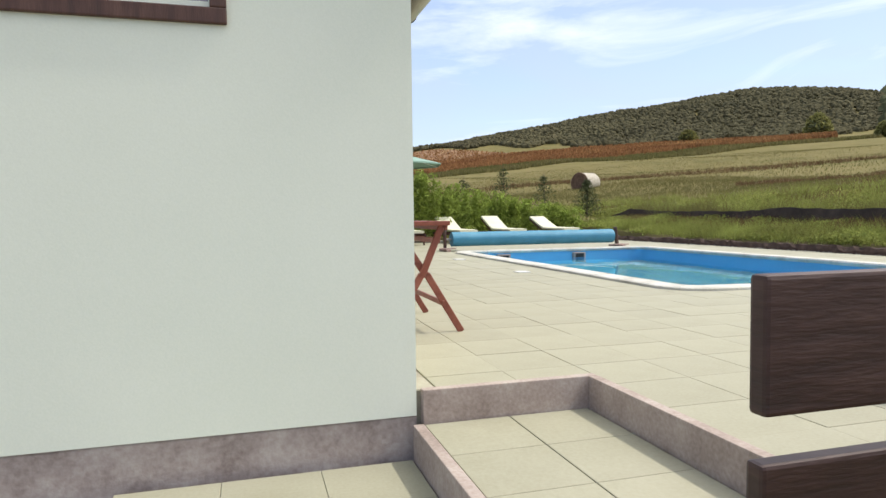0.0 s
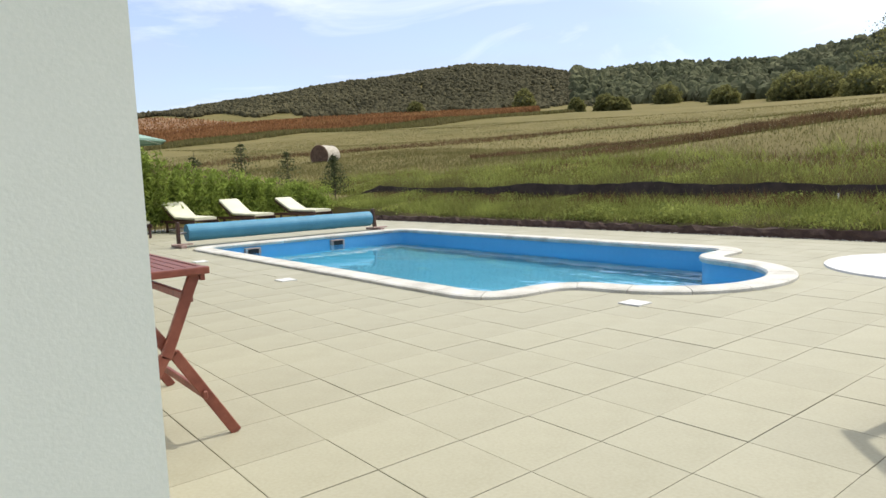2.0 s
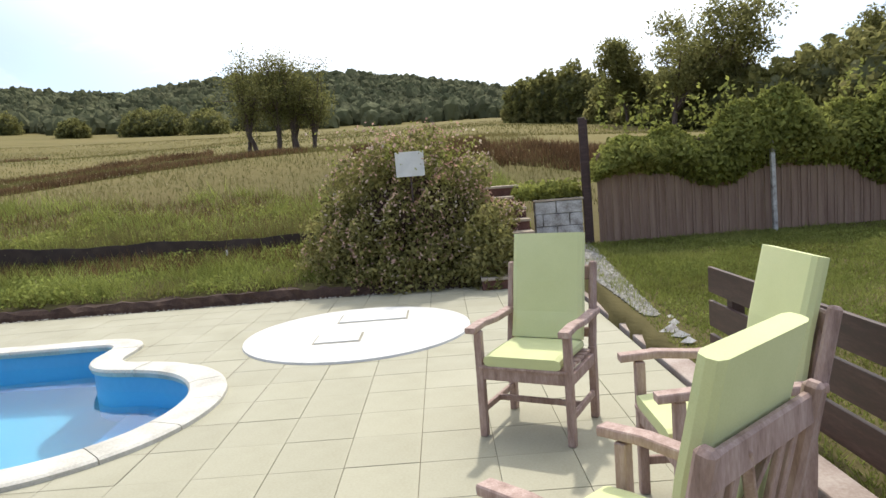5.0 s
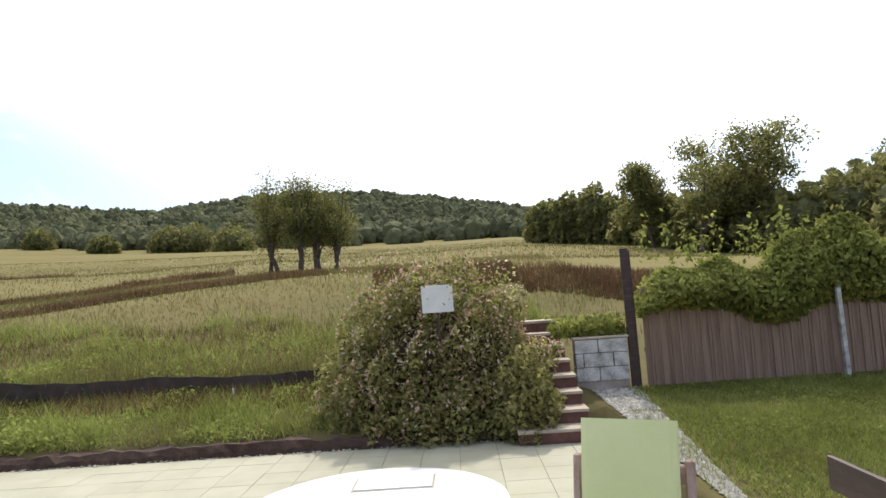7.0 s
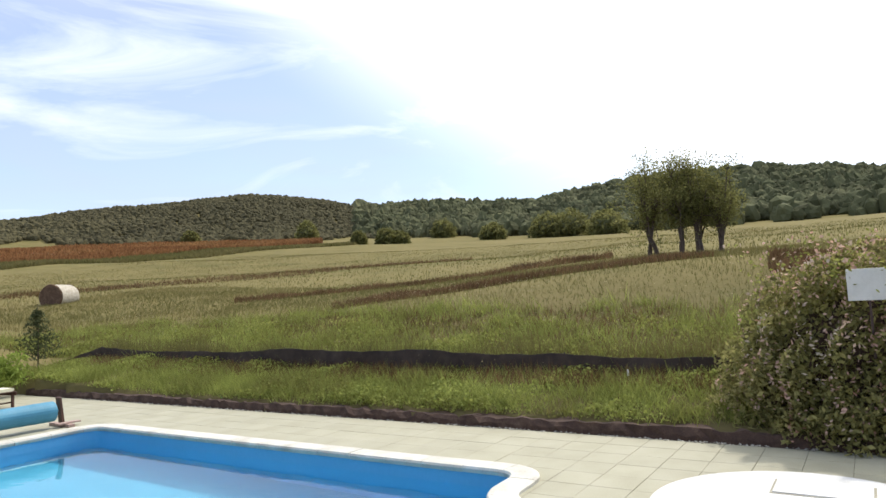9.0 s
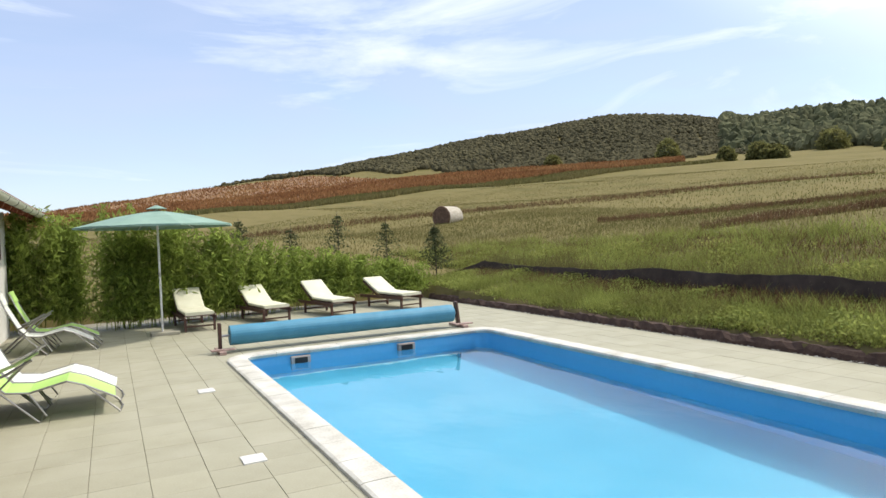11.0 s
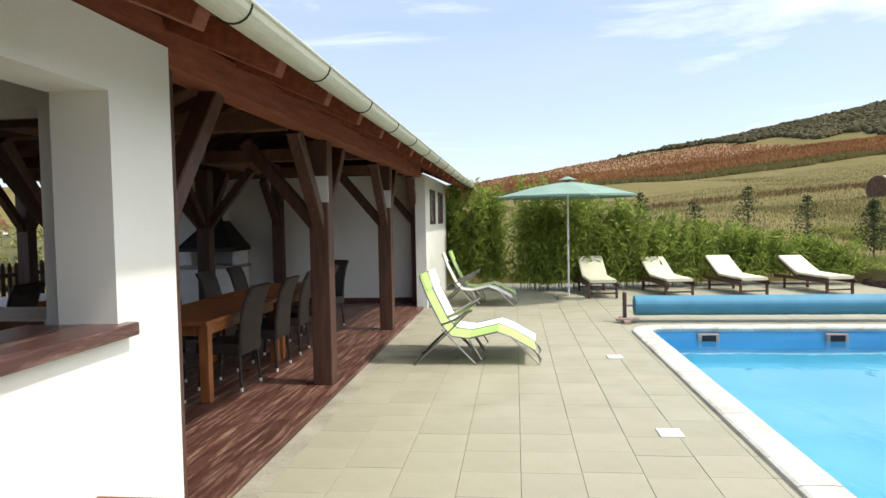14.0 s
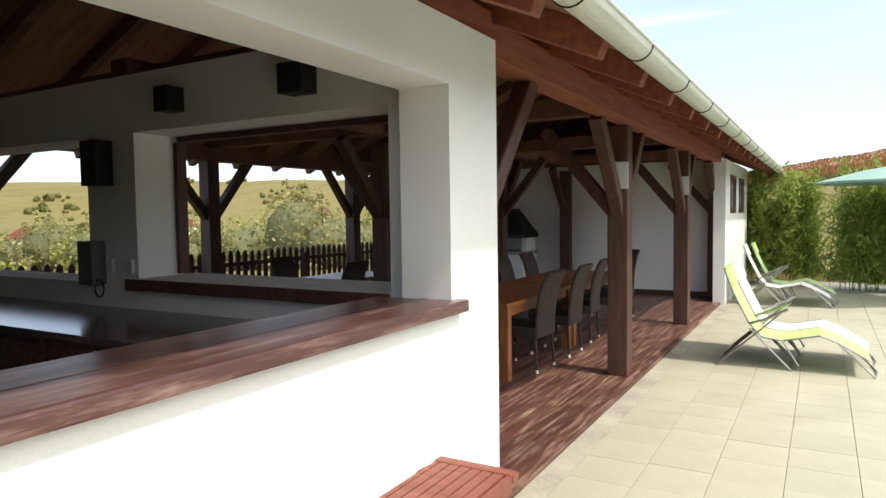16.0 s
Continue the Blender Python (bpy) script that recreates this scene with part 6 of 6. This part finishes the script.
def forest():
    """Crowns over the hill, each an uneven lump; nobody could count them."""
    r = np.random.default_rng(41)
    bm = bmesh.new()
    bmesh.ops.create_icosphere(bm, subdivisions=2, radius=1)
    base = np.array([v.co[:] for v in bm.verts])
    tri = np.array([[v.index for v in f.verts] for f in bm.faces])
    bm.free()
    for name, n, a0, a1, s0, s1, mat in (("far_forest", 17000, 8, 52, 0.7, 1.3, F_HILL), ("near_forest", 17000, 50, 125, 0.9, 2.3, F_WOOD)):
        az, d = r.uniform(a0, a1, n), np.sqrt(r.uniform(150 ** 2, 352 ** 2, n))
        lo = np.interp(az, [8, 14, 30, 44, 50, 52, 58, 64, 75, 98, 105, 125], [345, 300, 225, 215, 225, 235, 200, 160, 155, 150, 150, 130])
        k = d > lo + 8 * np.sin(az * 1.3)
        az, d = az[k], d[k]
        n = len(az)
        x, y = CX + d * np.sin(np.radians(az)), CY + d * np.cos(np.radians(az))
        z = land(x, y)
        s = r.uniform(s0, s1, n)
        tall = r.uniform(0.75, 1.5, n) if name == "near_forest" else r.uniform(0.7, 1.1, n)
        jit = 1 + r.normal(0, 0.16, (n, len(base)))
        v = base[None] * jit[..., None] * s[:, None, None]
        v[..., 2] *= tall[:, None]
        v += np.stack([x, y, z + s * tall * 0.6], -1)[:, None, :]
        f = (tri[None] + len(base) * np.arange(n)[:, None, None]).reshape(-1, 3)
        mesh_from(name, v.reshape(-1, 3), f, mat, kind="stuff")
    # scattered trees on the western hills
    n = 5000
    az, d = r.uniform(-95, -12, n), np.sqrt(r.uniform(95 ** 2, 330 ** 2, n))
    k = (r.uniform(0, 1, n) < 0.25) & (patchy(az * 0.3, d * 0.03) > 0.55)
    az, d = az[k], d[k]
    n = len(az)
    x, y = CX + d * np.sin(np.radians(az)), CY + d * np.cos(np.radians(az))
    z = land(x, y)
    s = r.uniform(0.25, 0.7, n) * (1 + d / 250)
    v = base[None] * (1 + r.normal(0, 0.2, (n, len(base))))[..., None] * s[:, None, None] + np.stack([x, y, z + s * 0.5], -1)[:, None, :]
    f = (tri[None] + len(base) * np.arange(n)[:, None, None]).reshape(-1, 3)
    mesh_from("far_scrub", v.reshape(-1, 3), f, F_TREE, kind="stuff")


forest()


def red_crop():
    """A field of rust-red standing crop along the far slope."""
    r = np.random.default_rng(43)
    n = 70000
    az = r.uniform(-30, 47, n)
    near = np.interp(az, [-30, 0, 15, 30, 47], [118, 122, 128, 136, 165])
    far = np.interp(az, [-30, 6, 15, 25, 41, 47], [300, 300, 290, 215, 200, 175])
    d = near + (far - near) * r.uniform(0, 1, n) ** 1.2
    x, y = CX + d * np.sin(np.radians(az)), CY + d * np.cos(np.radians(az))
    v = blades(r, x, y, land(x, y), np.full(n, 1.0), 0.9, 0.3)
    mesh_from("red_crop", v, np.arange(len(v)).reshape(-1, 3), F_RED, kind="stuff")
    A = np.linspace(-30, 47, 120)
    na, fa = np.interp(A, [-30, 0, 15, 30, 47], [118, 122, 128, 136, 165]), np.interp(A, [-30, 6, 15, 25, 41, 47], [300, 300, 290, 215, 200, 175])
    T = np.linspace(0, 1, 24)
    D = na[:, None] + (fa - na)[:, None] * T[None]
    X, Y = CX + D * np.sin(np.radians(A))[:, None], CY + D * np.cos(np.radians(A))[:, None]
    v = np.stack([X, Y, land(X, Y) + 0.35], -1).reshape(-1, 3)
    i, j = np.meshgrid(np.arange(119), np.arange(23), indexing="ij")
    q = i * 24 + j
    mesh_from("red_field", v, np.stack([q, q + 1, q + 25, q + 24], -1).reshape(-1, 4), M_REDFIELD, smooth=True, kind="structure")
    n = 26000
    az = r.uniform(-30, 50, n)
    near = np.interp(az, [-30, 0, 15, 30, 50], [118, 122, 128, 136, 160]) - 1
    d = near - 14 * r.uniform(0, 1, n) ** 1.5
    x, y = CX + d * np.sin(np.radians(az)), CY + d * np.cos(np.radians(az))
    v = blades(r, x, y, land(x, y), np.full(n, 0.7), 0.6, 0.3)
    mesh_from("pale_crop", v, np.arange(len(v)).reshape(-1, 3), F_MEADOW, kind="stuff")


red_crop()


def bale():
    x, y, z = polar(27.3, 44)
    th = thing("hay_bale", "round hay bale with pale net wrap lying in the meadow", "hay bale", pose(x, y, z + 0.34, 0, 0, -66))
    bm = bmesh.new()
    bmesh.ops.create_cone(bm, cap_ends=False, segments=36, radius1=0.74, radius2=0.74, depth=1.35, matrix=Matrix.Rotation(radians(90), 4, "X"))
    for v in bm.verts:
        v.co.x *= 1.03
        v.co.z *= 0.97
    part("net_wrap", bm, M_NETWRAP, th)
    for s in (-1, 1):
        bm = bmesh.new()
        bmesh.ops.create_cone(bm, cap_ends=True, segments=36, radius1=0.74, radius2=0.7, depth=0.06, matrix=Matrix.Translation((0, 0.7 * s, 0)) @ Matrix.Rotation(radians(-90 * s), 4, "X"))
        part("bale_end", bm, M_HAYEND, th)


bale()


def vine_fence():
    r = np.random.default_rng(47)
    th = thing("reed_screen", "brown reed screen fence overgrown with vine", "fence")
    bm = bmesh.new()
    k = 0
    y = -2.95
    while y > -9.0:
        h = 1.62 + 0.04 * math.sin(k * 2.1)
        z = float(land(10.98, y))
        box(bm, 10.97 + 0.012 * math.sin(k * 1.7), 10.99 + 0.012 * math.sin(k * 1.7), y - 0.034, y, z - 0.1, z + h * 0.8)
        y -= 0.036
        k += 1
    part("reed", bm, M_BRONZE, th, kind="stuff")
    for z in (0.75, 1.35):
        part("rail", B(10.995, 11.03, -9.0, -2.95, z, z + 0.05), M_PLANK, th)
    vt = thing("vine", "thick green vine hanging over the reed fence", "climbing plant")
    n = 30000
    yy = r.uniform(-9.5, -2.9, n)
    top = 1.6 + 0.6 * np.clip((-yy - 3.2) / 2, 0, 1) + 0.16 * np.sin(yy * 3.1) + 0.1 * np.sin(yy * 7.3)
    low = 1.15 - 0.14 * np.sin(yy * 2.3) - 0.25 * np.clip((-yy - 5.5) / 2, 0, 1)
    t = r.uniform(0, 1, n) ** 0.8
    zz = low + (top - low) * t
    bulge = 0.42 * np.sin(np.clip(t, 0, 1) * 3.14) + 0.08 * np.sin(yy * 5)
    c = np.c_[11.0 - bulge * r.uniform(0.3, 1, n) + 0.5 * (r.uniform(0, 1, n) < 0.3) * r.uniform(0, 1, n), yy, zz]
    v = leaves(r, c, (0.03, 0.07), droop=0.4)
    mesh_from("foliage", v, quads(v), F_VINE, vt, kind="stuff")
    # unseen box added behind the leaves, its dark colour standing for shade
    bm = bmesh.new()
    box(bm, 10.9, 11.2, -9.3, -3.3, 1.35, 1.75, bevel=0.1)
    part("inner_mass", bm, M_SOIL_SHADE, vt)
    # shoots standing up and creeping over the block wall
    n = 60
    by = r.uniform(-8.5, -3.0, n)
    cs = []
    for b in by:
        h, lx = r.uniform(0.2, 0.75), r.normal(0, 0.15)
        t = np.linspace(0, 1, 16)[:, None]
        cs.append(np.array([11.0, b, 1.9]) + t * np.array([lx * 0.3, lx, h]) + r.normal(0, 0.05, (16, 3)))
    n = 3200
    cs.append(np.c_[r.uniform(10.9, 11.7, n), r.uniform(-2.7, -1.7, n), 1.02 + r.uniform(0, 0.28, n) * patchy(r.uniform(0, 9, n), r.uniform(0, 9, n))])
    v = leaves(r, np.concatenate(cs), (0.03, 0.06))
    mesh_from("shoot_growth", v, quads(v), F_VINE, vt, kind="stuff")


vine_fence()


# ---- far houses to the west ----
def house(az, d, w, dep, h, rot, seed):
    x, y, z = polar(az, d)
    th = thing("village_house", "small pale village house with a clay tile roof", "house", pose(x, y, z - 0.3, 0, 0, rot), group="village houses")
    part("wall", B(-w / 2, w / 2, -dep / 2, dep / 2, 0, h), M_RENDER, th)
    bm = bmesh.new()
    o, t = 0.4, h + 0.35 * dep
    a = [bm.verts.new(c) for c in ((-w / 2 - o, -dep / 2 - o, h - 0.1), (w / 2 + o, -dep / 2 - o, h - 0.1), (w / 2 + o, dep / 2 + o, h - 0.1), (-w / 2 - o, dep / 2 + o, h - 0.1))]
    b = [bm.verts.new((-w / 2 - o, 0, t)), bm.verts.new((w / 2 + o, 0, t))]
    for q in ((a[0], a[1], b[1], b[0]), (a[2], a[3], b[0], b[1]), (a[1], a[2], b[1]), (a[3], a[0], b[0]), (a[3], a[2], a[1], a[0])):
        bm.faces.new(q)
    part("roof", bm, M_TILE, th)
    for k in (-1, 1):
        part("window", B(k * w / 4 - 0.5, k * w / 4 + 0.5, -dep / 2 - 0.03, -dep / 2 - 0.002, 1, 2.2), M_GLASS, th)


for i, (az, d, w) in enumerate(((-62, 130, 8), (-52, 150, 7), (-41, 170, 7), (-30, 190, 9))):
    house(az, d, w, 6, 2.8, az * 0.5 + 20 * i, i)


# ---- paving, last ----
def paving():
    th = thing("terrace_paving", "cream concrete slab paving of the terrace", "paving")
    th["kind"] = "structure"
    rr = random.Random(17)
    near, rest = [], []
    for i in range(24):
        x0 = 0.4 * i
        off = [0.0, 0.04, -0.03, 0.0][i % 4] if i < 9 else 0.0
        y = -2.1
        j = 0
        while y < 16.6:
            y1 = -2.0 + 0.4 * (j + 1) + (off if y > 2 else 0) + 0.0
            y1 = min(y1, 16.7)
            if x0 < 0.79 and y1 < -0.19:
                y, j = y1, j + 1
                continue
            ys = max(y, -0.19) if x0 < 0.79 else y
            cxs, cys = x0 + 0.2, (ys + y1) / 2
            gx, gy = np.meshgrid(x0 + np.array([0, 0.2, 0.4]), np.array([ys, cys, y1]))
            ins = inside_line(gx.ravel(), gy.ravel(), LINE)
            lidd = np.hypot(gx.ravel() - 7.52, gy.ravel() - 0.3)
            if not ins.all() and not (lidd < 1.05).all() and x0 < 9.6:
                part_edge = ins.any()
                rec = (x0, x0 + 0.4, ys, y1, part_edge, rr.uniform(-0.0015, 0.0015), rr.uniform(-0.002, 0.002))
                d = math.hypot(cxs - 1.6, cys - 1.2)
                (near if (not part_edge and d < 4.45 and cys > -2.0) else rest).append(rec)
            y, j = y1, j + 1
    near.sort(key=lambda q: math.hypot(q[0] - 1.6, q[2] - 1.2))
    rest += near[300:]
    near = near[:300]
    cache = {}
    for x0, x1, y0, y1, _, tz, tl in near:
        key = round(y1 - y0, 3)
        if key not in cache:
            bm = box(bmesh.new(), 0.0016, 0.3984, 0.0016, y1 - y0 - 0.0016, -0.018, 0, bevel=0.0025)
            me = bpy.data.meshes.new("slab")
            bm.to_mesh(me)
            bm.free()
            me.materials.append(M_SLAB)
            cache[key] = me
        o = new("slab", cache[key])
        o.parent = th
        o.location = (x0, y0, tz)
    vs, fs = [], []

    def add(a, b, c, d, z):
        g = 0.0016
        a, b, c, d = a + g, b - g, c + g, d - g
        n = len(vs)
        e = 0.003
        vs.extend([(a, c, -0.018), (b, c, -0.018), (b, d, -0.018), (a, d, -0.018), (a, c, z - e), (b, c, z - e), (b, d, z - e), (a, d, z - e), (a + e, c + e, z), (b - e, c + e, z), (b - e, d - e, z), (a + e, d - e, z)])
        for k in range(2):
            for q in range(4):
                fs.append((n + 4 * k + q, n + 4 * k + (q + 1) % 4, n + 4 * k + 4 + (q + 1) % 4, n + 4 * k + 4 + q))
        fs.append((n + 8, n + 9, n + 10, n + 11))

    cut = []
    for x0, x1, y0, y1, edge, tz, _ in rest:
        if not edge:
            add(x0, x1, y0, y1, tz)
        else:
            cut.append((x0, x1, y0, y1, tz))
    cv, cf = [], []
    for x0, x1, y0, y1, tz in cut:
        m = 8
        xs, ys = np.linspace(x0 + 0.0025, x1 - 0.0025, m + 1), np.linspace(y0 + 0.0025, y1 - 0.0025, m + 1)
        for a in range(m):
            for b in range(m):
                if not inside_line((xs[a] + xs[a + 1]) / 2, (ys[b] + ys[b + 1]) / 2, LINE)[0]:
                    n = len(cv)
                    cv.extend([(xs[a], ys[b], tz - 0.001), (xs[a + 1], ys[b], tz - 0.001), (xs[a + 1], ys[b + 1], tz - 0.001), (xs[a], ys[b + 1], tz - 0.001)])
                    cf.append((n, n + 1, n + 2, n + 3))
    mesh_from("slab_field", vs, fs, M_SLAB_J, th, kind="stuff")
    mesh_from("cut_slabs", cv, cf, M_SLAB, th, kind="stuff")


paving()
